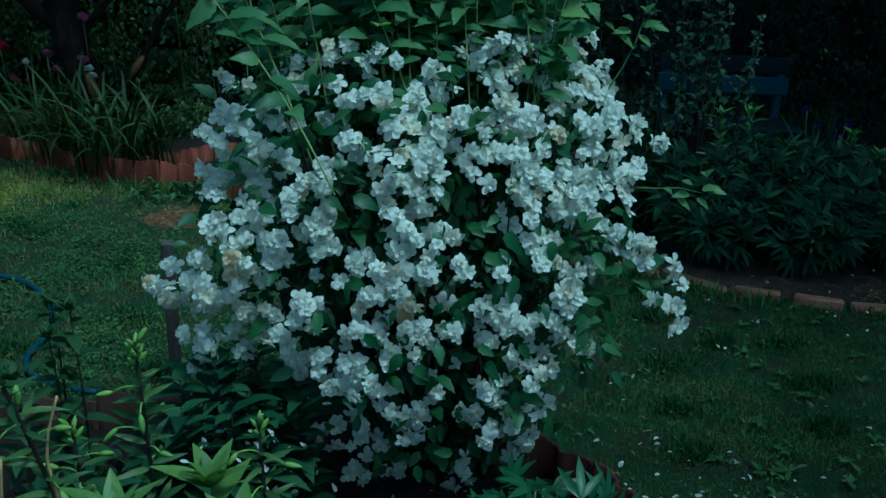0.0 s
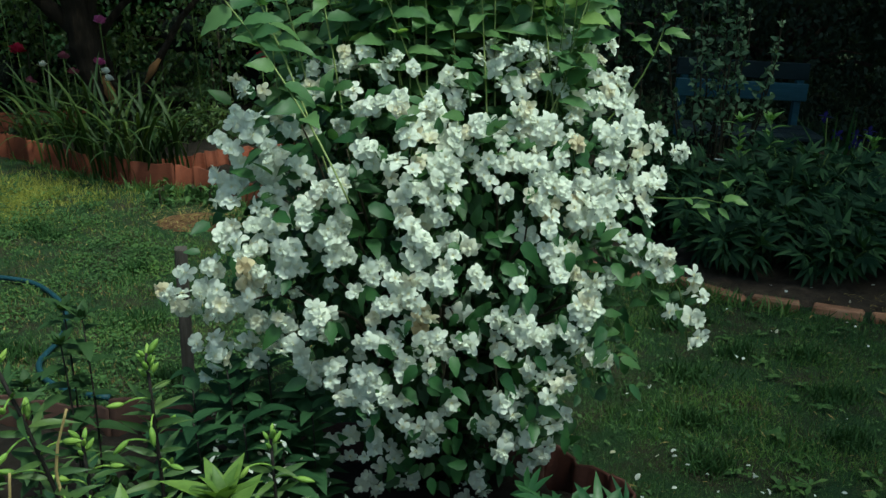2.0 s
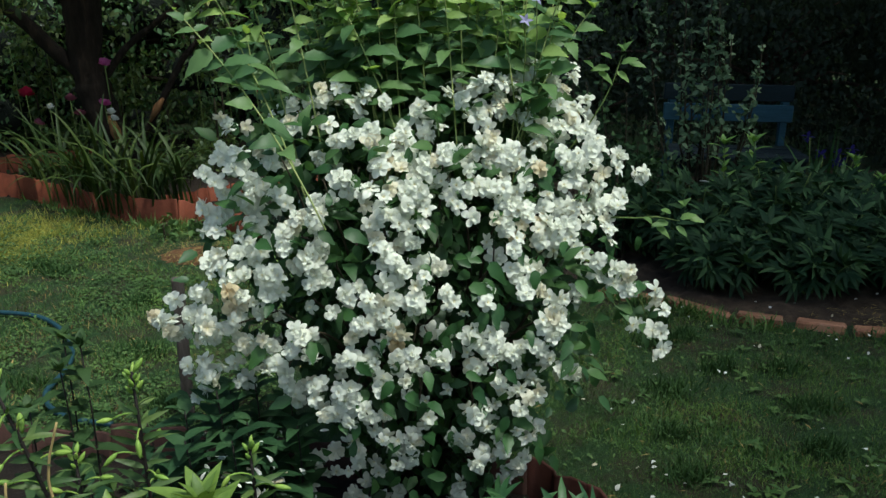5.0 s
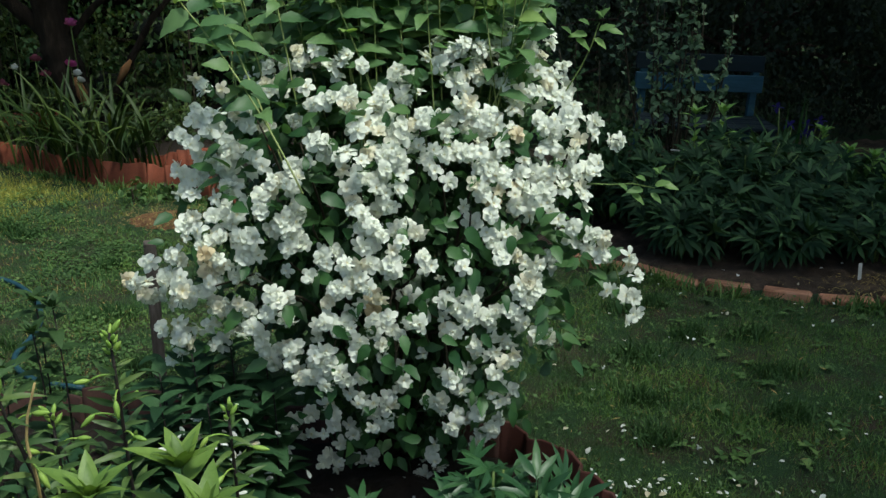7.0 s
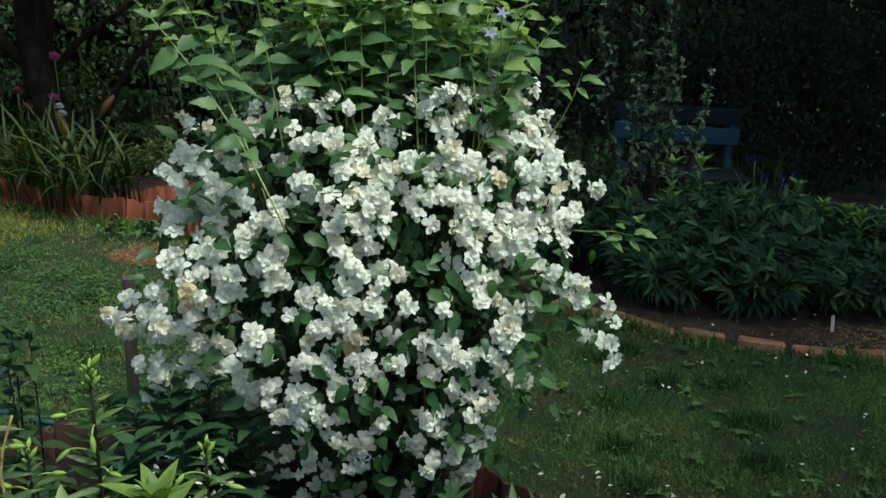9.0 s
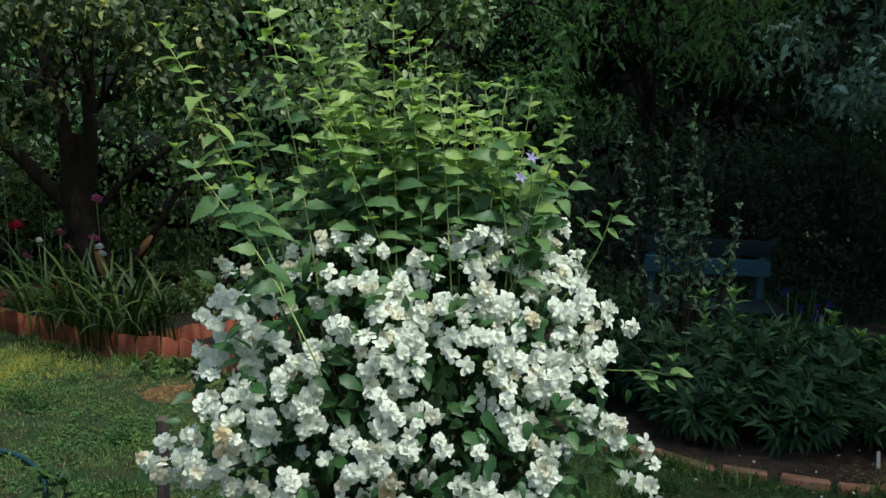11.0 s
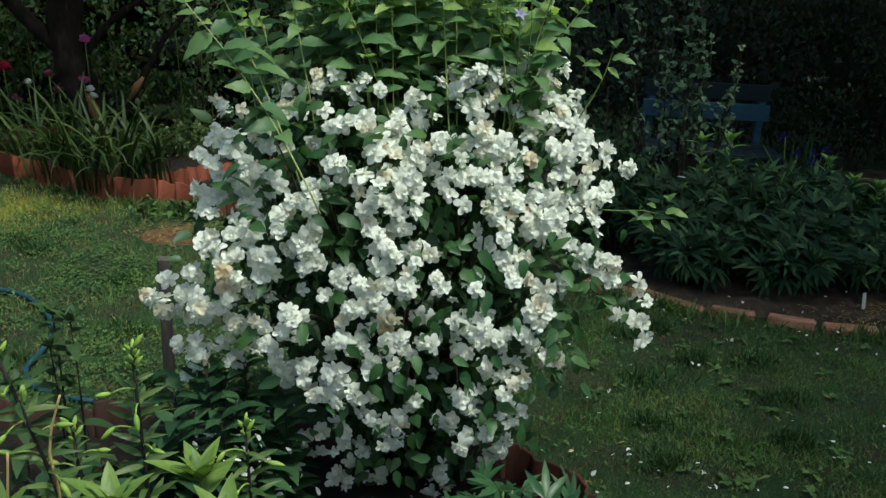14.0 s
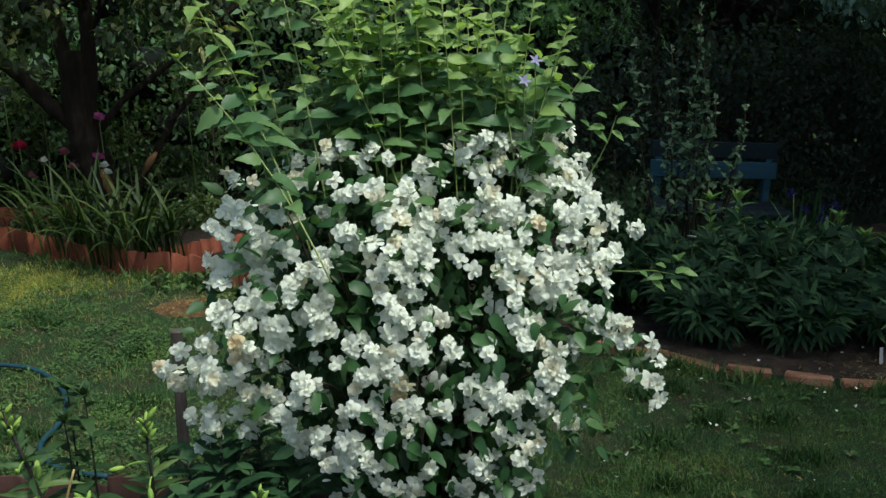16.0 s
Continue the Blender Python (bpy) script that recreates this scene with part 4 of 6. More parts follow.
LOW_RIGHT = [
    (-0.05, 0.12, 0.01, 0.14, 3, 0.06), (-0.19, -0.04, -0.18, -0.08, 2, 0.02), (0.01, 0.44, 0.04, 0.44, 3, 0.00), (-0.01, 0.38, 0.02, 0.39, 3, 0.00),
    (0.07, 0.51, 0.07, 0.51, 1, 0.00), (0.15, 0.42, 0.17, 0.44, 3, 0.00), (0.16, 0.51, 0.21, 0.53, 3, 0.00), (0.21, 0.48, 0.22, 0.47, 2, 0.00),
    (0.26, 0.55, 0.33, 0.53, 6, 0.00), (0.28, 0.47, 0.28, 0.46, 1, 0.02), (0.30, 0.43, 0.34, 0.44, 2, 0.00), (0.36, 0.44, 0.37, 0.44, 1, 0.00),
    (0.24, 0.41, 0.26, 0.39, 2, 0.00), (0.19, 0.38, 0.22, 0.36, 4, 0.00), (0.28, 0.30, 0.30, 0.32, 3, 0.00), (0.26, 0.24, 0.29, 0.25, 2, 0.02)]
FOOT = [
    (0.33, 0.34, 0.34, 0.33, 1, 0.00), (0.19, 0.31, 0.20, 0.31, 1, 0.04), (0.14, 0.21, 0.15, 0.20, 2, 0.02), (0.18, 0.10, 0.18, 0.08, 1, 0.04),
    (0.13, 0.04, 0.15, -0.00, 2, 0.02), (0.10, 0.06, 0.11, 0.04, 1, 0.03), (0.33, 0.58, 0.33, 0.57, 2, 0.02), (0.11, 0.36, -0.03, 0.35, 2, 0.06)]


shrub = thing("mock_orange_shrub", "white double-flowered mock orange shrub in the flower bed", "shrub", at=(0.04, 2.5, 0.03))
ORIGIN = np.array((0.04, 2.5, 0.03))
spots, faces = [], []
for x0, z0, x1, z1, k, inset in LEFT_SHOULDER + LEFT_UPPER + CREST + CREST_TOP + RIGHT_SHOULDER + HEART + LEFT_ARM + LEFT_TIP + MIDDLE + FALL + RIGHT_FALL + LOW_LEFT + LOW_RIGHT + FOOT:
    k = round((1.4 if z0 > 0.7 else 1.12) * k + 0.3)
    u = (np.arange(k) + 0.5) / k + rng.normal(0, 0.05, k)
    x = x0 + (x1 - x0) * u + np.clip(rng.normal(0, 1, k), -1.5, 1.5) * (0.008 + 0.0012 * k)
    z = z0 + (z1 - z0) * u + np.clip(rng.normal(0, 1, k), -1.5, 1.5) * (0.008 + 0.0012 * k)
    out = outward(x, z)
    spots.append(np.stack([x, front(x, z) + inset, z], -1) + out * rng.normal(0.004, 0.018, (k, 1)))
    faces.append(out)
# the branch that trails out towards the lawn
knots = np.array([(0.578, 0.852), (0.572, 0.838), (0.580, 0.800), (0.590, 0.790), (0.648, 0.797), (0.643, 0.765), (0.660, 0.754), (0.598, 0.707), (0.608, 0.694), (0.638, 0.697), (0.671, 0.685), (0.665, 0.651), (0.647, 0.625), (0.679, 0.672)])
k = len(knots)
trail = np.stack([knots[:, 0], 2.14 + 0.02 * rng.normal(size=k), knots[:, 1]], -1) + rng.normal(0, 0.005, (k, 3))
spots.append(trail)
faces.append(np.tile((0.4, -1, 0.1), (k, 1)))
# scattered single flowers, and those round the shrub's sides and back
k = 130
th, zz = rng.uniform(-0.35, math.pi + 0.35, k), rng.uniform(0.5, 1.22, k)
rr = np.sqrt(np.maximum(0.05, 1 - ((zz - 0.70) / 0.68) ** 2))
side = np.stack([0.04 + 0.82 * flank(np.cos(th), zz) * np.cos(th), 2.62 + 0.55 * rr * np.sin(th), zz], -1)
spots.append(side)
faces.append(np.stack([np.cos(th), np.sin(th), (zz - 0.7)], -1))
k = 90
z = rng.uniform(0.42, 1.2, k)
x = rng.uniform(-1, 1, k)
x = 0.04 + x * 0.85 * flank(x, z)
deepset = outward(x, z)
spots.append(np.stack([x, front(x, z), z], -1) - deepset * rng.uniform(0.03, 0.09, (k, 1)))
faces.append(deepset)
spots = [np.concatenate([np.clip(q[:, :1], -0.76, 0.72), q[:, 1:]], 1) for q in spots]
spots, faces = np.concatenate(spots), unit(np.concatenate(faces))
# a dark hollow between the sprays
open_hollow = ((spots[:, 0] + 0.12) / 0.048) ** 2 + ((spots[:, 2] - 0.925) / 0.085) ** 2 > 1
spots, faces = spots[open_hollow], faces[open_hollow]
faces = unit(faces + rng.normal(0, 0.40, faces.shape) + np.array((0, -0.25, 0.05)))
spin = rng.normal(size=spots.shape)
poses = turned(spots - ORIGIN, unit(np.cross(faces, spin)), faces, rng.uniform(0.78, 1.01, len(spots)))
flower_data = [mesh_data("flower", flower(s), M_PETAL) for s in range(9)] + [mesh_data("flower", wild_flower(s), M_PETAL) for s in range(2)] + [mesh_data("flower", half_open(s), M_PETAL) for s in range(3)]
wilted_data = mesh_data("flower", flower(77), M_WILTED)
near = np.argsort(spots[:, 1] - 0.2 * spots[:, 2])[:880]
for i in near:
    part("flower", wilted_data if rng.random() < 0.012 and spots[i, 0] < 0.6 else flower_data[rng.integers(len(flower_data))], parent=shrub, m=Matrix(poses[i].tolist()))
rest = np.setdiff1d(np.arange(len(spots)), near)
part("blossom_rest", scatter([wild_flower(s) for s in range(3)], poses[rest]), M_PETAL_LOOSE, shrub, "white flowers at the shrub's back", kind="stuff")

# branches: arching from the base to the face
for i in range(34):
    x, z = rng.uniform(-1, 1), rng.uniform(0.3, 1.15)
    x = 0.04 + 0.8 * x * float(flank(x, z))
    tip = np.array((x, float(front(x, z)) + 0.03, z))
    base = np.array((rng.normal(0.04, 0.06), rng.normal(2.55, 0.06), 0.02))
    sag = np.array(((x - 0.04) * 0.15, -0.05, 0.10 + 0.25 * (1.2 - z)))
    part("branch", tube(curve_points(base, tip, sag, 9, 0.008) - ORIGIN, np.linspace(0.008, 0.002, 9), 5), M_BARK_THIN, shrub)
part("branch", tube(curve_points((0.35, 2.3, 0.9), (0.72, 2.20, 0.955), (0, 0, 0.03), 8, 0.003) - ORIGIN, np.linspace(0.004, 0.0015, 8), 5), M_STEM, shrub)
part("branch", tube(curve_points((0.40, 2.25, 0.86), (0.645, 2.14, 0.63), (0.06, 0, 0.06), 8, 0.003) - ORIGIN, np.linspace(0.004, 0.0015, 8), 5), M_STEM, shrub)

# leaves of the flowering part
shrub_blades = [blade(0.054, 0.029, 6, f, d, 0.38, 0.08) for f, d in ((0.25, 0.2), (0.15, 0.4), (0.35, 0.1), (0.2, 0.55))]
k = 240
x, z = rng.uniform(-1, 1, k), 0.2 + 1.05 * rng.random(k) ** 0.7
x = 0.04 + x * flank(x, z)
lean_right = rng.random(k) < 0.45
x[lean_right] = rng.normal(0.18, 0.17, lean_right.sum())
z[lean_right] = rng.uniform(0.25, 0.95, lean_right.sum())
out = outward(x, z)
pos = np.stack([x, front(x, z), z], -1) + out * rng.uniform(-0.06, 0.03, (k, 1)) - ORIGIN
along = unit(rng.normal(0, 0.6, (k, 3)) + out * 0.5 + np.array((0, 0, -0.45)))
lp = turned(pos, along, out + rng.normal(0, 0.35, (k, 3)) + np.array((0, 0, 0.55)), rng.uniform(0.65, 1.2, k))
leaf_data = [mesh_data("leaf", b, M_LEAF_ONE) for b in shrub_blades]
for i in range(k):
    part("leaf", leaf_data[rng.integers(4)], parent=shrub, m=Matrix(lp[i].tolist()))
# larger leaves between the flowers of the shoulders, at the feet of the long shoots
k = 124
x, z = rng.uniform(-0.30, 0.36, k), rng.uniform(1.0, 1.32, k)
x[:34], z[:34] = rng.normal(-0.20, 0.10, 34), rng.normal(1.08, 0.07, 34)
x[34:78], z[34:78] = rng.normal(0.46, 0.05, 44), rng.uniform(0.58, 0.92, 44)
out = outward(x, np.minimum(z, 1.3))
pos = np.stack([x, np.minimum(front(x, np.minimum(z, 1.25)), 2.40), z], -1) + out * rng.uniform(-0.10, 0.045, (k, 1)) - ORIGIN
along = unit(rng.normal(0, 0.8, (k, 3)) * (1, 0.6, 0.4) + out * 0.35 + np.array((0, 0, 0.05)))
big_data = [mesh_data("leaf", b, M_LEAF_BIG) for b in shrub_blades]
for m in turned(pos, along, np.array((0, -0.6, 1)) + rng.normal(0, 0.35, (k, 3)), rng.uniform(0.8, 1.25, k)):
    part("leaf", big_data[rng.integers(4)], parent=shrub, m=Matrix(m.tolist()))
for u in rng.random(22):
    p = np.array((0.46 + 0.20 * u, 2.17, 0.88 - 0.12 * u - 0.10 * u * u)) + rng.normal(0, 0.02, 3)
    part("leaf", big_data[rng.integers(4)], parent=shrub, m=Matrix(turned(p - ORIGIN, rng.normal(0, 1, 3) + (0.5, -0.2, -0.3), (0, -0.7, 0.8), rng.uniform(0.6, 0.95))[0].tolist()))
# the twig with fresh leaves that reaches towards the peonies
for i, (dx, dz, sz, rot) in enumerate(((0, 0, 0.6, 40), (-0.03, -0.01, 0.65, 160), (0.02, 0.0, 0.6, -15), (0.0, 0.03, 0.45, 80), (-0.01, -0.02, 0.55, -50), (0.012, 0.03, 0.45, 110), (-0.025, 0.015, 0.5, 140), (-0.06, -0.02, 0.6, -30), (-0.07, -0.01, 0.55, 120))):
    d = np.array((math.cos(math.radians(rot)), -0.4, 0.6 * math.sin(math.radians(rot))))
    for data_mat, tx, ty, tz, grow in ((M_TWIG_LEAF, 0.72, 2.20, 0.962, 1.25), (M_TWIG_LEAF, 0.604, 2.40, 1.325, 1.4)):
        part("leaf", mesh_data("leaf", shrub_blades[i % 4], data_mat), parent=shrub, m=Matrix(turned(np.array((tx + dx, ty, tz + dz)) - ORIGIN, d, (0.1, -0.6, 0.8), sz * grow)[0].tolist()))
part("branch", tube(curve_points((0.42, 2.4, 1.05), (0.605, 2.40, 1.345), (0.03, 0, 0), 6) - ORIGIN, np.linspace(0.003, 0.0015, 6), 5), M_STEM, shrub)
# inner leaves that fill the shrub, coloured darker for the shade inside it
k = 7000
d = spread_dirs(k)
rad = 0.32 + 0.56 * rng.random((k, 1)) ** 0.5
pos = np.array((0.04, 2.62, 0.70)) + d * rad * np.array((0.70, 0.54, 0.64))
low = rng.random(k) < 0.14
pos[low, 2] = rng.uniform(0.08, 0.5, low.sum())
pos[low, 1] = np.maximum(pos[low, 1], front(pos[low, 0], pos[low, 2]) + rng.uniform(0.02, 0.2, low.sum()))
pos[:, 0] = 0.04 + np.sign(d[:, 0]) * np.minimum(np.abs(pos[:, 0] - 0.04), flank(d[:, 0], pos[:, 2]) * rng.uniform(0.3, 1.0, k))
part("inner_leaves", foliage(pos - ORIGIN, d, 1.0, [blade(0.054, 0.029, 3, f, g, 0.38) for f, g in ((0.25, 0.2), (0.15, 0.4), (0.2, 0.55))], 0.4), M_LEAF_INNER, shrub, kind="stuff")

# long young shoots: base x, y, then tip x, y, z
SHOOTS = [(-0.20, 2.24, -0.58, 2.42, 1.82), (-0.16, 2.38, -0.33, 2.45, 1.97), (-0.15, 2.07, -0.53, 2.34, 1.52), (-0.23, 2.42, -0.39, 2.50, 1.66),
          (0.01, 2.41, -0.21, 2.45, 1.80), (0.07, 2.35, -0.19, 2.42, 1.66), (-0.02, 2.41, -0.12, 2.45, 1.86), (0.02, 2.41, -0.04, 2.48, 1.71),
          (0.03, 2.41, 0.02, 2.45, 1.88), (0.11, 2.40, 0.06, 2.46, 1.81), (0.09, 2.44, 0.11, 2.50, 1.79), (0.18, 2.37, 0.14, 2.44, 1.70),
          (0.20, 2.41, 0.19, 2.48, 1.70), (0.35, 2.35, 0.26, 2.42, 1.68), (0.25, 2.41, 0.33, 2.48, 1.69), (0.31, 2.40, 0.40, 2.50, 1.67),
          (0.31, 2.35, 0.48, 2.42, 1.59), (0.26, 2.30, 0.53, 2.40, 1.47), (-0.02, 2.44, -0.08, 2.50, 1.78), (-0.03, 2.44, -0.18, 2.50, 1.75)]
shoot_blades = [blade(0.060, 0.034, 8, f, d, 0.38, 0.10, wave=w) for f, d, w in ((0.2, 0.35, 0.05), (0.35, 0.2, -0.04), (0.15, 0.65, 0.08), (0.3, 0.45, -0.08))]
shoot_data = [mesh_data("leaf", b, M_SHOOT_ONE) for b in shoot_blades]
shoot_low_data = [mesh_data("leaf", b, M_SHOOT_LOW_ONE) for b in shoot_blades]


def shoot(base, tip, singly):
    """A straight young stem with pairs of leaves, each pair turned across the last, and a tuft at its tip."""
    base, tip = np.asarray(base), np.asarray(tip)
    sag = np.array(((tip[0] - base[0]) * -0.06, 0.0, 0.02))
    pts = curve_points(base, tip, sag, 10)
    stem = part("shoot", tube(pts - ORIGIN, np.linspace(0.0026, 0.0016, 10), 5), M_SHOOT_STEM, shrub)
    length = np.linalg.norm(tip - base)
    u, a, mats, old = 0.12 + rng.uniform(0, 0.05), rng.uniform(-0.5, 0.5), [], []
    while u < 1.0:
        p = np.array([np.interp(u, np.linspace(0, 1, 10), pts[:, k]) for k in range(3)])
        size = 1.0 - 0.45 * max(0, u - 0.75) / 0.25 + rng.normal(0, 0.12)
        for s in (0, math.pi):
            if singly and p[2] < 1.28 and rng.random() < 0.6:
                continue
            d = np.array((math.cos(a + s), math.sin(a + s), 0.22 + 0.9 * max(0, u - 0.8) / 0.2 + rng.normal(0, 0.2)))
            mats.append(turned(p - ORIGIN, d, (0, -0.62, 1) + rng.normal(0, 0.25, 3), max(0.3, size * rng.uniform(0.85, 1.1) * (1.22 if p[2] < 1.42 else 1.0)))[0])
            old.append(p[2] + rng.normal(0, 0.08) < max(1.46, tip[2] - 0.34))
        u += rng.uniform(0.040, 0.054) / length * (1.1 - 0.35 * u)
        a += rng.choice((0.5, 1.2)) + rng.normal(0, 0.25)
    for s in range(4):
        d = np.array((math.cos(a + s * 1.6), math.sin(a + s * 1.6), 1.1))
        mats.append(turned(pts[-1] - ORIGIN, d, (0, 0, 1), 0.42)[0])
        old.append(False)
    if singly:
        for m, aged in zip(mats, old):
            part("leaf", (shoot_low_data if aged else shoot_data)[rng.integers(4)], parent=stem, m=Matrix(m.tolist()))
    else:
        mats, old = np.array(mats), np.array(old)
        part("shoot_leaves", scatter(shoot_blades, mats[~old]), M_SHOOT, stem, kind="stuff")
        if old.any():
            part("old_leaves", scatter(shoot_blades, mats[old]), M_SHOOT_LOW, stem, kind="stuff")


for i, (bx, by, tx, ty, tz) in enumerate(SHOOTS):
    shoot((bx, by, 1.0), (tx, ty, tz), True)
for i in range(84):
    bx = rng.uniform(-0.14, 0.42)
    shoot((bx, rng.uniform(2.40, 2.75), 1.0), (bx * 1.1 - 0.03 + rng.normal(0, 0.05), rng.uniform(2.42, 2.8), rng.uniform(1.36, 1.68) - 0.25 * max(0, bx - 0.1)), False)
for i in range(7):
    bx = rng.uniform(-0.34, -0.16)
    shoot((bx, rng.uniform(2.45, 2.75), 1.0), (bx * 1.25 + rng.normal(0, 0.05), rng.uniform(2.45, 2.8), rng.uniform(1.3, 1.5)), False)


# ---- plants of the near bed ----
def bud_shape(length, r):
    u = np.linspace(0, 1, 7)
    rad = r * (0.35 + 0.75 * np.sin(np.pi * u ** 0.8)) * np.where(u > 0.9, 0.45, 1)
    return tube(np.stack([0 * u, length * u, 0 * u], -1), rad, 6)


bud_data = [mesh_data("bud", bud_shape(0.029, 0.0050), M_BUD), mesh_data("bud", bud_shape(0.021, 0.0043), M_BUD), mesh_data("bud", bud_shape(0.036, 0.0054), M_BUD)]
lily_blades = [blade(0.088, 0.017, 4, 0.3, d, 0.4) for d in (0.25, 0.55, 0.05, 0.4)]


def lily(x, y, h, lean=(0, 0), side_buds=4, top_buds=6, leaf_from=0.1, stem_mat=None, label="lily plant with dark stem and pale green buds"):
    """A lily: dark stem, narrow leaves all round, a cluster of buds at the top and some on long stalks below it."""
    plant = thing("lily_plant", label, "lily", "lilies in the flower bed", at=(x, y, 0.03))
    pts = curve_points((0, 0, -0.02), (lean[0], lean[1], h - 0.03), (lean[0] * -0.2, 0, 0), 9)
    part("stem", tube(pts, np.linspace(0.0055, 0.003, 9), 6), stem_mat or M_LILY_STEM, plant)
    at = lambda u: np.array([np.interp(u, np.linspace(0, 1, 9), pts[:, k]) for k in range(3)])
    mats, a = [], rng.uniform(0, 6)
    for u in np.arange(leaf_from, 0.92, 0.0105 / h):
        a += 2.4
        d = np.array((math.cos(a), math.sin(a) * 0.8, rng.uniform(0.1, 0.8)))
        mats.append(turned(at(u), d, (0, -0.9, 0.7) + rng.normal(0, 0.3, 3), rng.uniform(0.8, 1.25) * (1 - 0.40 * u))[0])
    for i in range(7):
        a += 2.4
        mats.append(turned(at(0.84 + 0.02 * i), np.array((math.cos(a), math.sin(a), 0.9)), (0, 0, 1), 0.4)[0])
    part("leaves", scatter(lily_blades, np.array(mats)), M_LILY, plant, kind="stuff")
    for i in range(top_buds):
        a += 2.4
        d = np.array((math.cos(a) * 0.65, math.sin(a) * 0.65, 0.9))
        part("bud", bud_data[i % 2], parent=plant, m=Matrix(turned(at(0.94 + 0.06 * i / top_buds) + d * 0.006, d, (1, 0, 0.2), rng.uniform(0.8, 1.1))[0].tolist()))
    for i in range(side_buds):
        a += 2.4 + rng.normal(0, 0.3)
        p = at(0.90 - 0.035 * i)
        e = p + np.array((math.cos(a) * 0.045, math.sin(a) * 0.03 - 0.015, rng.uniform(-0.005, 0.03)))
        stalk = part("bud_stalk", tube(curve_points(p, e, (0, 0, 0.006), 5), 0.0018, 5), M_BUD, plant)
        part("bud", bud_data[2 if i % 2 else 0], parent=stalk, m=Matrix(turned(e, np.array((math.cos(a) * 0.7, -0.2, rng.uniform(-1.0, 0.5))), (0, -1, 0.2), 1.0)[0].tolist()))


lily(-0.47, 1.58, 0.88, (-0.01, 0), 6, 11)
lily(-0.59, 1.56, 0.73, (-0.01, 0), 4, 7)
lily(-0.27, 1.60, 0.71, (-0.01, 0), 4, 6)
lily(-0.50, 1.42, 0.98, (-0.175, 0.0), 6, 9, leaf_from=0.3, label="leaning lily plant with dark stem and buds")
lily(-0.70, 1.44, 0.64, (-0.04, 0.0), 0, 0, stem_mat=M_STEM, label="young lily plant not yet in bud")
lily(-0.52, 1.62, 0.50, (-0.02, 0.0), 0, 0, stem_mat=M_STEM, label="young lily plant not yet in bud")
lily(-0.82, 1.70, 0.52, (-0.03, 0.0), 0, 0, stem_mat=M_STEM, label="young lily plant not yet in bud")
lily(-0.94, 1.90, 0.48, (-0.03, 0.0), 0, 0, stem_mat=M_STEM, label="young lily plant not yet in bud")
lily(-0.66, 1.76, 0.46, (-0.03, 0.0), 0, 0, stem_mat=M_STEM, label="young lily plant not yet in bud")
lily(-0.40, 1.66, 0.44, (-0.02, 0.0), 0, 0, stem_mat=M_STEM, label="young lily plant not yet in bud")

broad_blades = [blade(0.145, 0.056, 6, 0.3, d, 0.36) for d in (0.15, 0.4, 0.6)]


def leafy_stem(name, x, y, h, blades, mat, size, n, label, category, group="", tuft=1.0, spread=1.0, stem_mat=None, from_=0.2, crown=0):
    """An upright herb: one stem with leaves all the way up, ending in a tuft."""
    plant = thing(name, label, category, group, at=(x, y, 0.03))
    top = np.array((rng.normal(0, 0.015), rng.normal(0, 0.015), h - 0.03))
    part("stem", tube(curve_points((0, 0, -0.02), top, (0.01, 0, 0), 7), np.linspace(0.004, 0.002, 7), 5), stem_mat or M_STEM, plant)
    mats, a = [], rng.uniform(0, 6)
    for i in range(n):
        u = from_ + (1 - from_) * i / (n - 1)
        a += 2.2
        d = np.array((math.cos(a) * spread, math.sin(a) * spread, 0.25 + 0.9 * u * tuft))
        mats.append(turned(top * u, d, (0, 0, 1), size * rng.uniform(0.8, 1.15) * (1 - 0.35 * u))[0])
    for i in range(crown):
        d = np.array((math.cos(i * 6.28 / crown + a), math.sin(i * 6.28 / crown + a), 1.3))
        mats.append(turned(top, d, (0, 0, 1), size * rng.uniform(0.45, 0.72))[0])
        mats.append(turned(top, d * (0.4, 0.4, 1.4), (0, 0, 1), size * 0.4)[0])
    data = [mesh_data("leaf", b, mat) for b in blades]
    for m in mats:
        part("leaf", data[rng.integers(len(data))], parent=plant, m=Matrix(m.tolist()))


M_BROAD_ONE = leaf_material("broad_leaf_single", (0.100, 0.172, 0.036), (0.135, 0.222, 0.046), (0.175, 0.27, 0.058), thin=0.3, per_object=True)
M_HERB_ONE = leaf_material("herb_leaf_single", (0.016, 0.044, 0.019), (0.026, 0.066, 0.027), (0.046, 0.098, 0.040), rough=0.6, thin=0.15, spec=0.2, per_object=True)
for x, y, h, s in ((-0.328, 1.35, 0.705, 1.0), (-0.437, 1.30, 0.715, 0.95), (-0.62, 1.28, 0.70, 0.9), (-0.26, 1.28, 0.68, 0.95), (-0.54, 1.24, 0.66, 0.9)):
    leafy_stem("phlox_plant", x, y, h, broad_blades, M_BROAD_ONE, s, 12, "bright green broad-leaved plant without flowers", "plant", "leafy plants in the near bed", 0.45, 1.0, from_=0.45, crown=6)
herb_blades = [blade(0.110, 0.055, 5, 0.25, d, 0.4) for d in (0.2, 0.45, 0.7)]
M_HERB_MID = leaf_material("tall_herb_leaf", (0.028, 0.060, 0.022), (0.042, 0.083, 0.030), (0.062, 0.110, 0.038), rough=0.55, thin=0.25, spec=0.2, per_object=True)
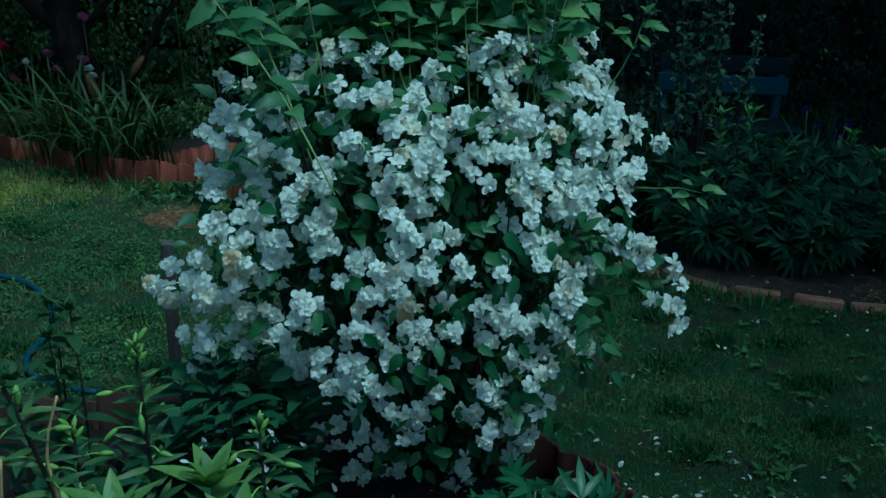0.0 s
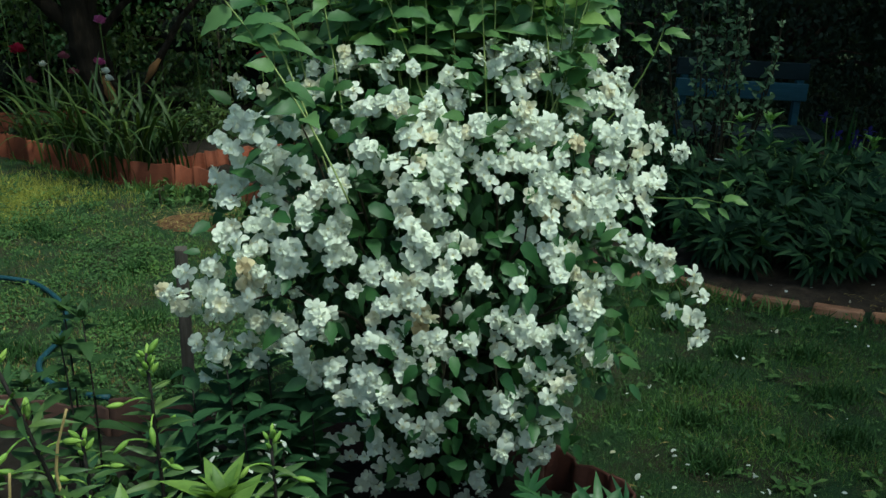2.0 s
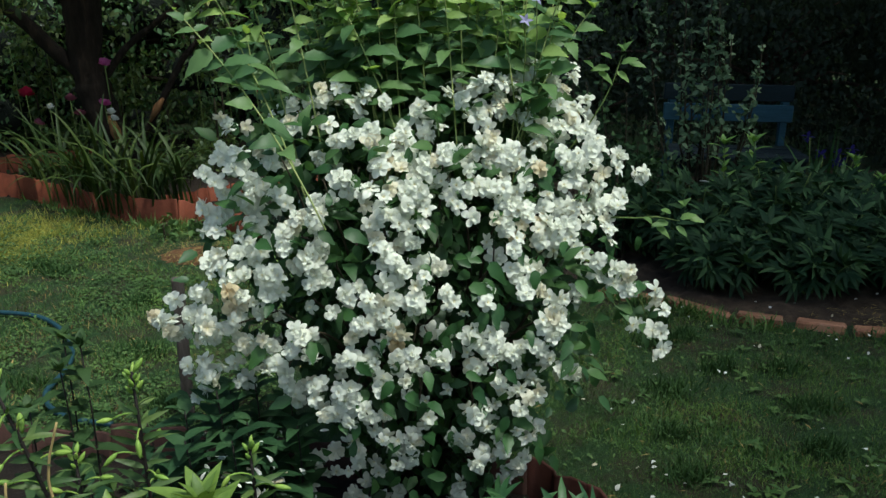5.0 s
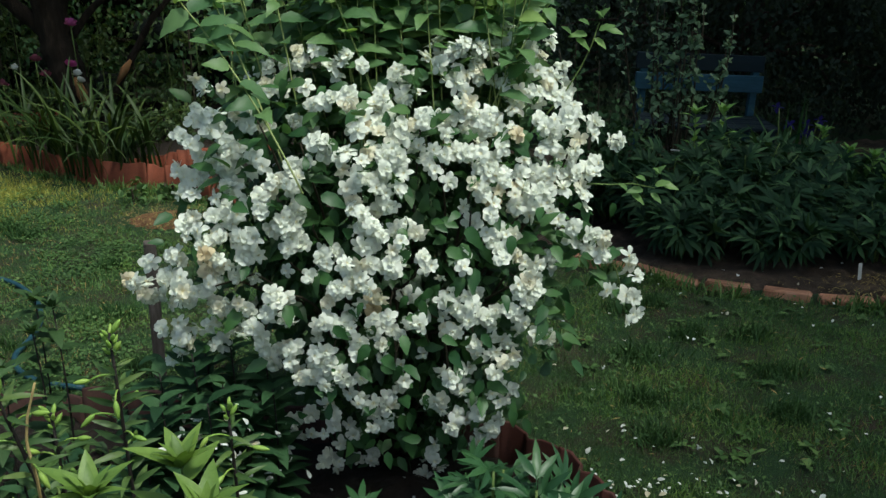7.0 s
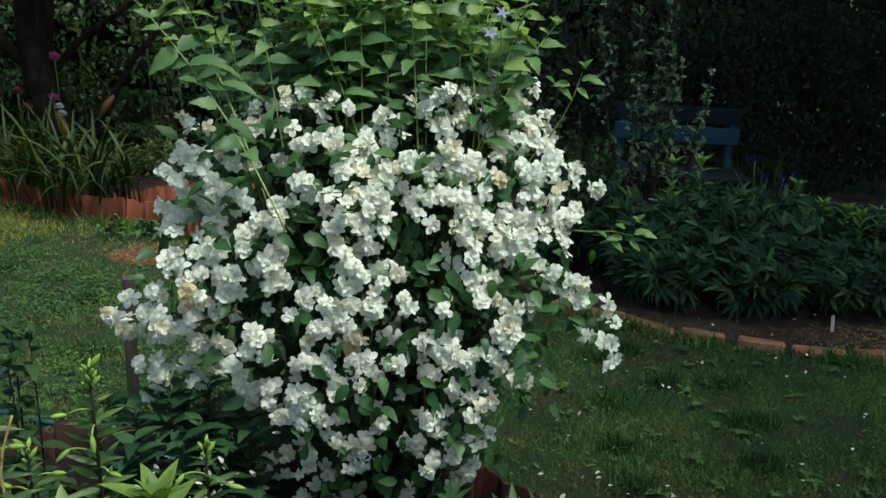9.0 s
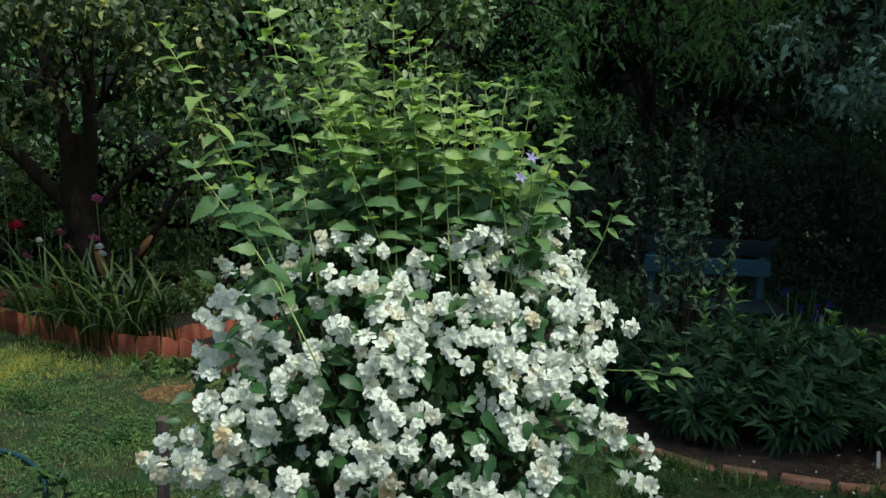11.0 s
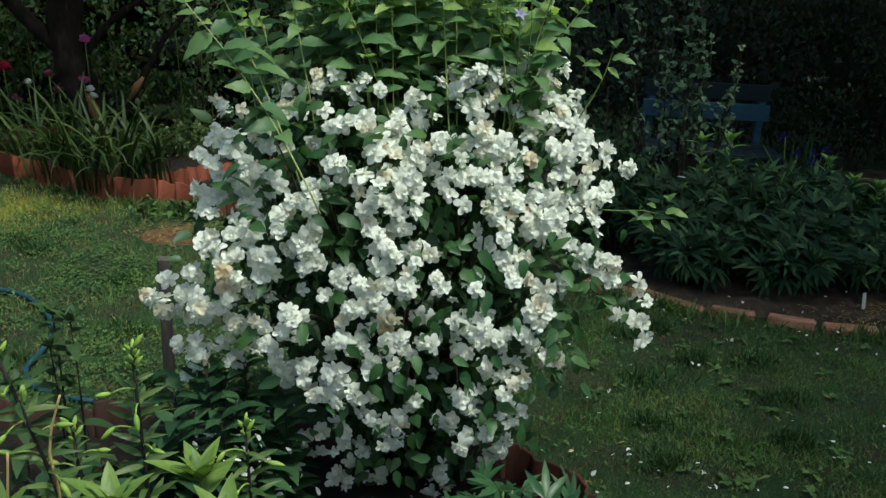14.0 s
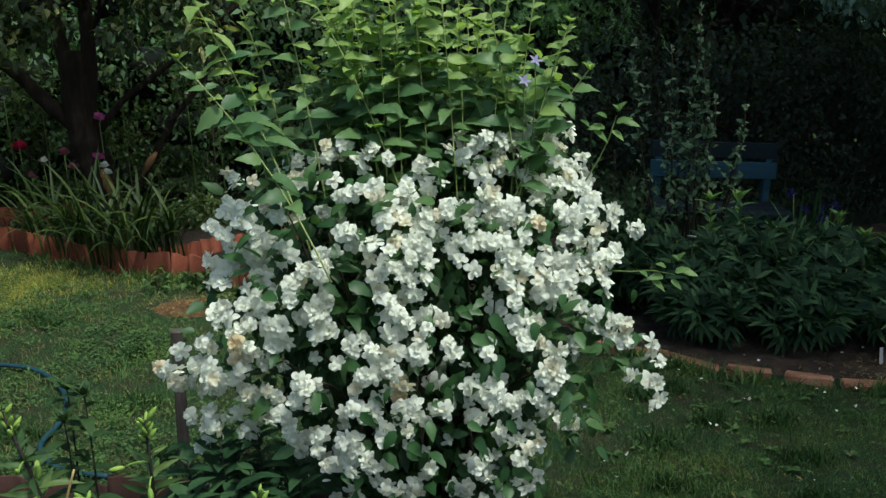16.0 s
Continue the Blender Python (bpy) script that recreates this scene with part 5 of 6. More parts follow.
for x, y, h in ((-0.848, 2.30, 0.64), (-0.887, 2.26, 0.59), (-0.912, 2.34, 0.64), (-0.98, 2.20, 0.50)):
    leafy_stem("herb_plant", x, y, h, herb_blades, M_HERB_MID, 0.90, 17, "tall green herb with paired leaves and dark stem", "plant", "herbs behind the lilies", 0.25, 1.0, M_LILY_STEM, crown=4)
for x, y, h in ((-0.60, 2.40, 0.44), (-0.68, 2.34, 0.38), (-0.74, 2.0, 0.40), (-0.66, 1.92, 0.36), (-0.82, 1.9, 0.38), (-0.56, 1.84, 0.34)):
    leafy_stem("herb_plant", x, y, h, herb_blades, M_HERB_ONE, 0.85, 15, "dark green leafy garden herb with dark stem", "plant", "herbs behind the lilies", 0.7, 1.0, M_LILY_STEM)
for x, y, h in ((-0.46, 2.16, 0.56), (-0.38, 2.20, 0.55), (-0.42, 2.04, 0.48), (-0.33, 2.08, 0.44), (-0.52, 2.08, 0.48), (-0.28, 2.16, 0.46), (-0.40, 2.12, 0.50), (-0.56, 2.18, 0.50), (-0.60, 2.06, 0.40), (-0.44, 2.28, 0.52), (-0.32, 2.26, 0.48)):
    leafy_stem("herb_plant", x, y, h, herb_blades, M_HERB_ONE, 1.05, 34, "dark leafy herb strewn with fallen white petals", "plant", "herbs beside the shrub", 0.7, 1.0, M_LILY_STEM, from_=0.12)
# petals caught on those leaves
k = 110
caught = np.stack([rng.normal(-0.38, 0.08, k), rng.normal(2.08, 0.06, k), rng.uniform(0.2, 0.46, k)], -1)
tagged(part("caught_petal", scatter([petal(0.021, 0.013, 0.3, 0.2, 0.1), petal(0.024, 0.010, -0.2, 0.4, 0.1)], turned(caught, spread_dirs(k), (0, -0.4, 1), rng.uniform(0.6, 1.2, k))), M_PETAL_LOOSE),
       "white petals caught on the herb leaves", "petals", kind="stuff")


def leaflets(count, length, width, splay, seg=3):
    """A compound leaf: lance-shaped leaflets in a fan on a short stalk."""
    bits = [tube(curve_points((0, 0, 0), (0, 0.045, 0), (0, 0, 0.004), 4), 0.0016, 4)]
    for i in range(count):
        a = (i - (count - 1) / 2) * splay
        bits.append(moved(blade(length * (1 - 0.10 * abs(i - (count - 1) / 2)), width, seg, 0.3, 0.3, 0.4),
                          pose(0, 0.042 - 0.012 * abs(i - (count - 1) / 2) * 0.5, 0, 0, (i % 2) * 10 - 5, -a)))
    return join(bits)


peony_fans = [leaflets(5, 0.125, 0.028, 27), leaflets(4, 0.115, 0.025, 30), leaflets(3, 0.135, 0.031, 36)]


def peony(x, y, r, h, stems, mat, label, group, size=1.0, fresh=0):
    """A herbaceous peony: many stems from one root, compound leaves that hide them."""
    plant = thing("peony_bush", label, "peony", group, at=(x, y, 0.03))
    mats, a = [], 0.0
    for i in range(stems):
        a += 2.39996
        q = math.sqrt((i + 0.5) / stems)
        top = np.array((math.cos(a) * r * q, math.sin(a) * r * q, h * (1.0 - 0.38 * q * q) * rng.uniform(0.85, 1.08)))
        pts = curve_points((math.cos(a) * 0.06 * q, math.sin(a) * 0.06 * q, -0.02), top, (0, 0, 0.03), 6)
        part("stem", tube(pts, np.linspace(0.005, 0.003, 6), 5), M_STEM, plant)
        for j in range(11):
            u = 0.42 + 0.58 * j / 10
            p = np.array([np.interp(u, np.linspace(0, 1, 6), pts[:, k]) for k in range(3)])
            b = a + j * 2.4 + rng.normal(0, 0.3)
            d = np.array((math.cos(b), math.sin(b), rng.normal(-0.02, 0.4) + 0.9 * max(0, u - 0.65) / 0.35)) + np.array((math.cos(a), math.sin(a), 0)) * 0.4 * q
            mats.append(turned(p, d, (0, -0.35, 1) + rng.normal(0, 0.4, 3), size * rng.uniform(0.8, 1.15))[0])
    part("leaves", scatter(peony_fans, np.array(mats)), mat, plant, kind="stuff")


for x, y, r, h, s in ((0.25, 1.74, 0.12, 0.45, 8), (0.37, 1.64, 0.14, 0.41, 8), (0.20, 1.60, 0.09, 0.34, 4), (0.44, 1.74, 0.10, 0.36, 5), (-0.03, 1.88, 0.03, 0.25, 1)):
    peony(x, y, r, h, s, M_PEONY_NEAR, "fresh green cut-leaved peony beside the edging", "peonies in the near bed", 0.72)

# two dry yellow stalks, bent here and there
for pts in (((-0.59, 1.40, 0.02), (-0.59, 1.40, 0.40), (-0.578, 1.40, 0.673), (-0.587, 1.40, 0.76), (-0.579, 1.40, 0.808), (-0.557, 1.40, 0.873)),
            ((-0.66, 1.37, 0.02), (-0.655, 1.37, 0.50), (-0.66, 1.37, 0.66), (-0.645, 1.37, 0.78))):
    u = np.linspace(0, len(pts) - 1, 22)
    line = np.stack([np.interp(u, np.arange(len(pts)), np.array(pts)[:, k]) for k in range(3)], -1)
    tagged(part("dry_stalk", tube(line, np.linspace(0.0034, 0.0022, 22), 6), M_STALK), "bare dry yellow plant stalk", "stalk", "dry stalks")

# ---- post and hose ----
stake = thing("wooden_stake", "weathered grey square wooden stake in the lawn", "stake", at=(-0.79, 3.12, 0))
part("stake_body", painted(box(-0.021, 0.021, -0.02, 0.02, -0.15, 0.55, 0.004), M_GREY_WOOD), parent=stake, m=pose(0, 0, 0, 2, 1.5, 12))
hose_pts = np.array([(-2.9, 4.36, .014), (-2.2, 4.34, .014), (-1.76, 4.23, .016), (-1.62, 4.10, .018), (-1.48, 3.91, .018), (-1.39, 3.68, .018), (-1.38, 3.50, .016), (-1.40, 3.35, .016), (-1.33, 3.21, .016), (-1.20, 3.10, .016), (-1.05, 3.06, .016)])
uu = np.linspace(0, len(hose_pts) - 1, 60)
smooth_hose = np.stack([np.interp(uu, np.arange(len(hose_pts)), hose_pts[:, k]) for k in range(3)], -1)
for _ in range(6):
    smooth_hose[1:-1] = 0.25 * smooth_hose[:-2] + 0.5 * smooth_hose[1:-1] + 0.25 * smooth_hose[2:]
smooth_hose[:, 2] += 0.004
tagged(part("garden_hose", tube(smooth_hose, 0.0115, 8), M_HOSE), "blue-green rubber garden hose lying in the grass", "hose")

# ---- bench ----
bench = thing("garden_bench", "old blue-painted wooden bench behind the peonies", "bench", at=(2.0, 5.72, 0.0))
bench.rotation_euler = (0, radians(2.6), radians(-3))
for name, z0, z1, y0, mat in (("back_board", 0.69, 0.79, 0.03, M_BLUE_DARK), ("back_board", 0.565, 0.67, 0.01, M_BLUE)):
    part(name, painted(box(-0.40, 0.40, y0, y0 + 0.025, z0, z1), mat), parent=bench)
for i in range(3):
    part("seat_board", painted(box(-0.40, 0.40, -0.40 + 0.13 * i, -0.28 + 0.13 * i, 0.40, 0.425), M_BLUE_DARK), parent=bench)
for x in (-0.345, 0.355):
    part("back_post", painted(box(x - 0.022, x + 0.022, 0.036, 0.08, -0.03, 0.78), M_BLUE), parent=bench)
    part("front_leg", painted(box(x - 0.022, x + 0.022, -0.38, -0.33, -0.03, 0.40), M_BLUE_DARK), parent=bench)
    part("seat_rail", painted(box(x - 0.018, x + 0.018, -0.33, 0.036, 0.35, 0.40), M_BLUE_DARK), parent=bench)

# ---- peony bed ----
for x, y, r, h, s in ((1.52, 4.62, 0.34, 0.50, 22), (1.98, 4.72, 0.36, 0.58, 26), (2.42, 4.70, 0.36, 0.47, 24), (2.86, 4.6, 0.36, 0.44, 20), (1.75, 4.36, 0.26, 0.36, 14),
                      (2.20, 4.34, 0.28, 0.42, 16), (1.50, 4.26, 0.20, 0.30, 10), (1.95, 4.14, 0.22, 0.32, 12), (2.40, 4.10, 0.22, 0.34, 12), (2.85, 4.06, 0.24, 0.34, 12), (3.3, 4.5, 0.4, 0.5, 18), (1.30, 4.86, 0.28, 0.40, 14)):
    peony(x, y, r, 0.80 * h, s, M_PEONY, "dark green peony bush after flowering in the bed", "peonies in the far bed", 0.86)
M_FRESH_ONE = leaf_material("fresh_leaf_single", (0.15, 0.29, 0.075), (0.20, 0.35, 0.09), (0.25, 0.41, 0.11), thin=0.3, per_object=True)
for x, y, h in ((1.69, 4.80, 0.605), (1.878, 4.80, 0.62), (2.41, 4.80, 0.49), (2.50, 4.66, 0.42), (2.56, 4.55, 0.42), (2.64, 4.45, 0.41), (2.72, 4.50, 0.42), (2.84, 4.4, 0.43)):
    leafy_stem("phlox_plant", x, y, h, broad_blades, M_FRESH_ONE, 0.82, 20, "green phlox with pointed leaves among the peonies", "plant", "phlox in the far bed", 1.0, crown=5)
tag = thing("plant_marker", "small white plastic plant label stuck in soil", "marker", at=(2.21, 3.86, 0.02))
part("marker_blade", painted(box(-0.011, 0.011, -0.001, 0.001, -0.02, 0.075, 0.0004), M_TAG), parent=tag, m=pose(0, 0, 0, -8, 4, 20))
stick = part("white_stick", tube(curve_points((1.566, 4.75, 0.432), (1.614, 4.75, 0.425), n=3), 0.0045, 6), M_TAG)
tagged(stick, "thin white stick lying on the peony leaves", "stick")
for x, y, l in ((1.36, 4.70, 0.26), (1.48, 4.62, 0.20)):
    twig = part("dry_twig", tube(curve_points((x, y, 0.12), (x - 0.12, y + 0.04, 0.12 + l), (0.01, 0, 0.01), 6, 0.004), np.linspace(0.004, 0.002, 6), 5), M_STRAW)
    tagged(twig, "thin dry brown twig leaning among the peonies", "twig", "dry twigs")
iris = thing("iris_plant", "violet irises with narrow leaves before the bench", "iris", at=(2.34, 5.05, 0.0))
part("leaves", scatter([blade(0.5, 0.018, 6, 0.3, d) for d in (0.05, 0.15, 0.3)], turned(rng.normal(0, 0.07, (26, 3)) * (1, 1, 0), np.stack([rng.normal(0, 0.25, 26), rng.normal(0, 0.25, 26), np.ones(26)], -1), rng.normal(0, 1, (26, 3)), rng.uniform(0.7, 1.35, 26))), M_DAYLILY, iris, kind="stuff")
iris_bloom = join([moved(blade(0.038, 0.024, 3, 0.2, 0.4, 0.6), pose(0, 0, 0, 0, 0, 60 * i) @ pose(0, 0, 0, 55 if i % 2 else -5)) for i in range(6)])
for x, z in ((-0.10, 0.60), (0.08, 0.50), (0.13, 0.53), (0.03, 0.47), (-0.02, 0.50), (0.10, 0.45), (0.16, 0.49)):
    part("iris_bloom", iris_bloom, M_VIOLET, iris, m=pose(x, rng.normal(-0.05, 0.03), z - 0.01, -35, rng.normal(0, 20), 0))
    part("flower_stem", tube(curve_points((x * 0.4, 0, 0), (x, -0.05, z - 0.01), n=5), 0.003, 5), M_STEM, iris)


# ---- sapling ----
def sapling(x, y, stems, label, spurs=11, leaf_mat=M_PEAR, silver=0):
    """Thin upright stems with short side spurs, each ending in a tuft of small leaves."""
    plant = thing("pear_sapling", label, "sapling", at=(x, y, 0.02))
    blades_ = [blade(0.052, 0.027, 5, 0.25, d, 0.48, wave=w) for d, w in ((0.1, 0.05), (0.3, -0.06), (0.5, 0.08))]
    for number, (dx, dy, h) in enumerate(stems):
        pts = curve_points((dx * 0.2, dy * 0.2, -0.03), (dx, dy, h), (dx * 0.15, 0, 0), 9, 0.008)
        stem = part("stem", tube(pts, np.linspace(0.009, 0.0025, 9), 5), M_BARK_THIN, plant)
        mats = []
        count = max(5, round(spurs * h * rng.uniform(0.8, 1.1)))
        for i in range(count):
            u = 0.40 + 0.52 * (i + rng.uniform(0, 0.8)) / count
            p = np.array([np.interp(u, np.linspace(0, 1, 9), pts[:, k]) for k in range(3)])
            a = rng.uniform(0, 6.28)
            e = p + np.array((math.cos(a), math.sin(a), rng.uniform(0.2, 0.9))) * rng.uniform(0.03, 0.20) * (1.15 - u)
            part("spur", tube(curve_points(p, e, (0, 0, 0.01), 4), (0.003, 0.0026, 0.002, 0.0015), 4), M_BARK_THIN, stem)
            for j in range(rng.integers(4, 8) if u > 0.6 else rng.integers(2, 5)):
                q = p + (e - p) * rng.uniform(0.4, 1.0)
                d = rng.normal(0, 1, 3) + (0, 0, 0.5)
                mats.append(turned(q, d, (0, -0.9, 1) + rng.normal(0, 0.4, 3), rng.uniform(0.55, 1.1) * (1.1 - 0.35 * u))[0])
        part("leaves", scatter(blades_, np.array(mats)), leaf_mat, plant, kind="stuff")
        if number >= silver:
            continue
        tips = [turned(pts[-1] - (0, 0, rng.uniform(0, 0.05)), rng.normal(0, 0.6, 3) + (0, 0, 0.7), rng.normal(0, 0.5, 3) + (0, -0.7, 0.8), rng.uniform(0.35, 0.7))[0] for _ in range(8)]
        part("tip_leaves", scatter(blades_, np.array(tips)), M_PEAR_TIP, plant, "young silvery leaves at the tip", kind="stuff")


sapling(1.68, 5.15, ((0.03, 0, 1.60), (-0.118, 0, 1.39), (-0.325, 0, 1.435), (0.142, 0, 1.10), (0.315, 0, 1.07), (0.288, 0, 0.92), (-0.22, 0, 0.68), (0.0, 0, 0.94), (0.27, 0, 0.75), (0.05, -0.05, 1.3), (-0.06, 0.06, 1.1), (0.08, -0.04, 1.2), (0.02, -0.05, 0.8), (0.10, 0.05, 1.0), (-0.13, 0, 0.95)), "grey-green pear sapling in front of the bench", 13, silver=9)
sapling(1.22, 5.0, ((0.0, 0, 0.85), (-0.12, 0.02, 1.0), (0.12, 0.02, 0.72), (-0.2, 0.1, 0.90), (-0.28, 0.2, 1.05), (0.05, -0.1, 0.6), (-0.1, -0.1, 0.65), (0.16, -0.1, 0.45)), "low grey-green pear suckers beside the bench", 14, M_SUCKER)

# ---- far bed: daylilies, flowers ----
daylily_blades = [strap(0.85, w, k, 10, t) for w, k, t in ((0.026, 1.5, 0.4), (0.030, 2.1, -0.5), (0.028, 2.6, 0.3), (0.024, 0.9, 0.2))]


def daylily(x, y, n, size, label):
    """A clump of long arching strap leaves."""
    plant = thing("daylily_clump", label, "daylily", "daylilies behind the edging", at=(x, y, 0.04))
    a = rng.uniform(0, 6.28, n)
    d = np.stack([np.cos(a) * rng.uniform(0.03, 0.24, n), np.sin(a) * rng.uniform(0.03, 0.24, n) - 0.14, np.ones(n)], -1)
    root = np.stack([rng.normal(0, 0.14, n), rng.normal(0, 0.06, n), np.zeros(n)], -1)
    data = [mesh_data("leaf", b, M_DAYLILY_ONE) for b in daylily_blades]
    for m in turned(root, d, np.stack([np.cos(a) * -1, np.sin(a) * -1, np.full(n, 0.5)], -1), size * rng.uniform(0.65, 1.15, n)):
        part("leaf", data[rng.integers(4)], parent=plant, m=Matrix(m.tolist()))


M_DAYLILY_ONE = leaf_material("daylily_leaf_single", (0.013, 0.031, 0.007), (0.023, 0.046, 0.010), (0.068, 0.098, 0.024), rough=0.55, thin=0.2, spec=0.25, per_object=True)
daylily(-1.78, 6.02, 62, 0.86, "daylily clump with long arching green leaves")
daylily(-2.08, 6.26, 44, 0.80, "daylily clump with long arching green leaves")
daylily(-2.45, 6.62, 26, 0.75, "smaller daylily clump near the apple tree")
daylily(-1.55, 5.99, 38, 0.74, "smaller daylily clump near the rear tiles")


def low_green(name, label, category, lo, hi, n, r, per, mat, size, blades_):
    plant = thing(name, label, category)
    c, rr = clumps(lo, hi, n, *r)
    p, d = crown_points(c, rr, [per] * n)
    p = p[p[:, 2] > 0.02]
    part("leaves", foliage(p, spread_dirs(len(p), 0.4), size, blades_), mat, plant, kind="stuff")
    c[:, 2] = np.maximum(c[:, 2], 0.1)
    for k in range(min(n, 10)):
        part("stem", tube(curve_points((c[k, 0], c[k, 1], -0.05), c[k], n=5), 0.008, 5), M_BARK_THIN, plant)
    return plant


M_LIGHT = leaf_material("light_bush_leaf", (0.040, 0.074, 0.028), (0.066, 0.108, 0.040), (0.15, 0.20, 0.075), thin=0.4)
leaf_small = [blade(0.05, 0.028, 3, 0.25, d, 0.42) for d in (0.2, 0.5)]
leaf_far = [blade(0.075, 0.046, 2, 0.25, d, 0.45) for d in (0.2, 0.6)]
leaf_large = [blade(0.075, 0.044, 3, 0.25, d, 0.45) for d in (0.2, 0.5, 0.8)]
low_green("ground_cover", "low green leaves round the daylilies", "plant", (-2.9, 6.88, 0.05), (-0.7, 7.3, 0.22), 36, (0.10, 0.18), 70, M_LIGHT, 0.9, leaf_small)
low_green("garden_bush", "loose green bush beside the apple trunk", "bush", (-3.6, 7.45, 0.15), (-0.6, 7.9, 1.25), 60, (0.14, 0.24), 75, M_LIGHT, 1.0, leaf_small)
low_green("garden_bush", "dark green leafy bush beside the bench", "bush", (0.98, 4.75, 0.12), (1.50, 5.2, 0.55), 28, (0.09, 0.16), 60, M_SUCKER, 0.95, leaf_small)
low_green("ground_cover", "leafy weeds at the corner of the edging", "plant", (-1.45, 5.45, 0.02), (-0.95, 5.62, 0.08), 7, (0.05, 0.10), 26, M_WEED, 1.0, leaf_small)


low_green("ground_cover", "low green leaves among the lilies", "plant", (-1.6, 1.3, 0.02), (-0.50, 2.5, 0.06), 60, (0.07, 0.12), 40, M_LILY, 1.1, leaf_small)


def bloom(x, y, z, r, mat, label, name, foot=0.05):
    """A full round flower on its stem."""
    f = thing(name, label, "flower", at=(x, y, foot))
    bits = []
    for i in range(26):
        d = unit(np.array((rng.normal(0, 1), rng.normal(0, 1), rng.uniform(0.0, 1.3))))
        bits.append(moved(petal(r * 1.05, r * 0.85, 0.3, -0.25, 0.05), Matrix(turned(d * r * 0.1, d, (0, 0, 1) + rng.normal(0, 0.3, 3), rng.uniform(0.6, 1.0))[0].tolist())))
    part("bloom", join(bits), mat, f, m=pose(0, 0, z - foot, -25, 0, 0))
    part("flower_stem", tube(curve_points((0.02, 0.03, -0.03), (0, 0, z - foot), n=5), 0.004, 5), M_STEM, f)


bloom(-2.13, 7.0, 0.885, 0.055, M_PINK, "pink peony flower near the apple trunk", "peony_flower")
bloom(-2.16, 6.98, 0.60, 0.05, M_PINK, "pink peony flower low by the apple trunk", "peony_flower")
bloom(-2.86, 7.35, 0.64, 0.065, M_CRIMSON, "crimson peony flower in the shade", "peony_flower")
bloom(-0.92, 6.3, 0.74, 0.04, M_CRIMSON, "crimson flower behind the young shoots", "peony_flower")
for x, z in ((-2.41, 0.64), (-2.35, 0.53), (-2.66, 0.47)):
    bloom(x, 7.0, z, 0.045, M_PINK_DARK, "small dark pink flower in the bed", "pink_flower")
for x, z in ((-2.10, 0.55), (-2.08, 0.50), (-2.53, 0.60)):
    bloom(x, 6.9, z, 0.04, M_PETAL_LOOSE, "small white garden flower beside the trunk", "white_flower")
for x, y, z in ((-2.68, 7.4, 1.15), (-2.07, 7.4, 1.14), (-1.57, 7.4, 1.03), (-1.36, 7.5, 0.78), (-2.95, 7.4, 1.02)):
    bloom(x, y, z, 0.018, M_PETAL_LOOSE, "tiny white flower on a tall stem", "white_flower")

# ---- apple tree ----
apple = thing("apple_tree", "old dark apple tree with forked trunk, some leaves coloured as sunlit", "tree", at=(-2.1, 7.15, 0))
AO = np.array((-2.1, 7.15, 0.0))


def limb(name, pts, r0, r1, thing_ob, origin, mat=M_BARK, sides=9):
    pts = np.asarray(pts, dtype=np.float64)
    u = np.linspace(0, len(pts) - 1, 5 * len(pts))
    fine = np.stack([np.interp(u, np.arange(len(pts)), pts[:, k]) for k in range(3)], -1)
    for _ in range(3):
        fine[1:-1] = 0.25 * fine[:-2] + 0.5 * fine[1:-1] + 0.25 * fine[2:]
    rad = np.linspace(r0, r1, len(fine)) * (1 + 0.10 * np.sin(np.arange(len(fine)) * 1.7) * rng.uniform(0.4, 1, len(fine)))
    return part(name, tube(fine - origin, rad, sides), mat, thing_ob)


limb("trunk", [(-2.10, 7.1, -0.1), (-2.17, 7.1, 0.30), (-2.23, 7.1, 0.55), (-2.28, 7.1, 0.78), (-2.30, 7.1, 1.05), (-2.29, 7.1, 1.38)], 0.135, 0.115, apple, AO)
limb("limb", [(-2.25, 7.08, 0.85), (-2.18, 7.06, 1.17), (-2.18, 7.1, 1.60), (-2.20, 7.15, 2.0), (-2.05, 7.2, 2.9)], 0.065, 0.035, apple, AO)
limb("limb", [(-2.32, 7.1, 0.95), (-2.35, 7.1, 1.24), (-2.40, 7.1, 1.60), (-2.50, 7.1, 1.95), (-2.6, 7.1, 2.9)], 0.065, 0.035, apple, AO)
limb("limb", [(-2.34, 7.1, 0.84), (-2.50, 7.05, 1.00), (-2.66, 7.0, 1.22), (-2.95, 6.95, 1.45), (-3.6, 6.9, 1.8)], 0.06, 0.035, apple, AO)
limb("limb", [(-2.16, 7.1, 0.80), (-2.00, 7.12, 1.0), (-1.75, 7.15, 1.18), (-1.50, 7.2, 1.36), (-1.1, 7.3, 1.7)], 0.03, 0.015, apple, AO)
limb("limb", [(-2.08, 7.05, 0.15), (-1.87, 7.07, 0.45), (-1.75, 7.08, 0.64), (-1.59, 7.1, 0.91), (-1.44, 7.1, 1.06), (-1.30, 7.15, 1.30)], 0.034, 0.016, apple, AO)
cut = part("pruned_stub", tube(np.array([(-1.865, 7.045, 0.46), (-1.80, 7.04, 0.565), (-1.75, 7.05, 0.63)]) - AO, (0.010, 0.030, 0.012), 8), M_CUT, apple, "pale cut face of a pruned branch")
# Orange colour here imitates low sun on the scarred trunk foot.
part("sunlit_bark_scar", tube(np.array([(-2.085, 7.015, 0.28), (-2.115, 7.00, 0.40), (-2.145, 7.01, 0.52)]) - AO, (0.02, 0.042, 0.02), 8), M_CUT, apple, "reddish scar on the trunk, sunlight put into its colour")
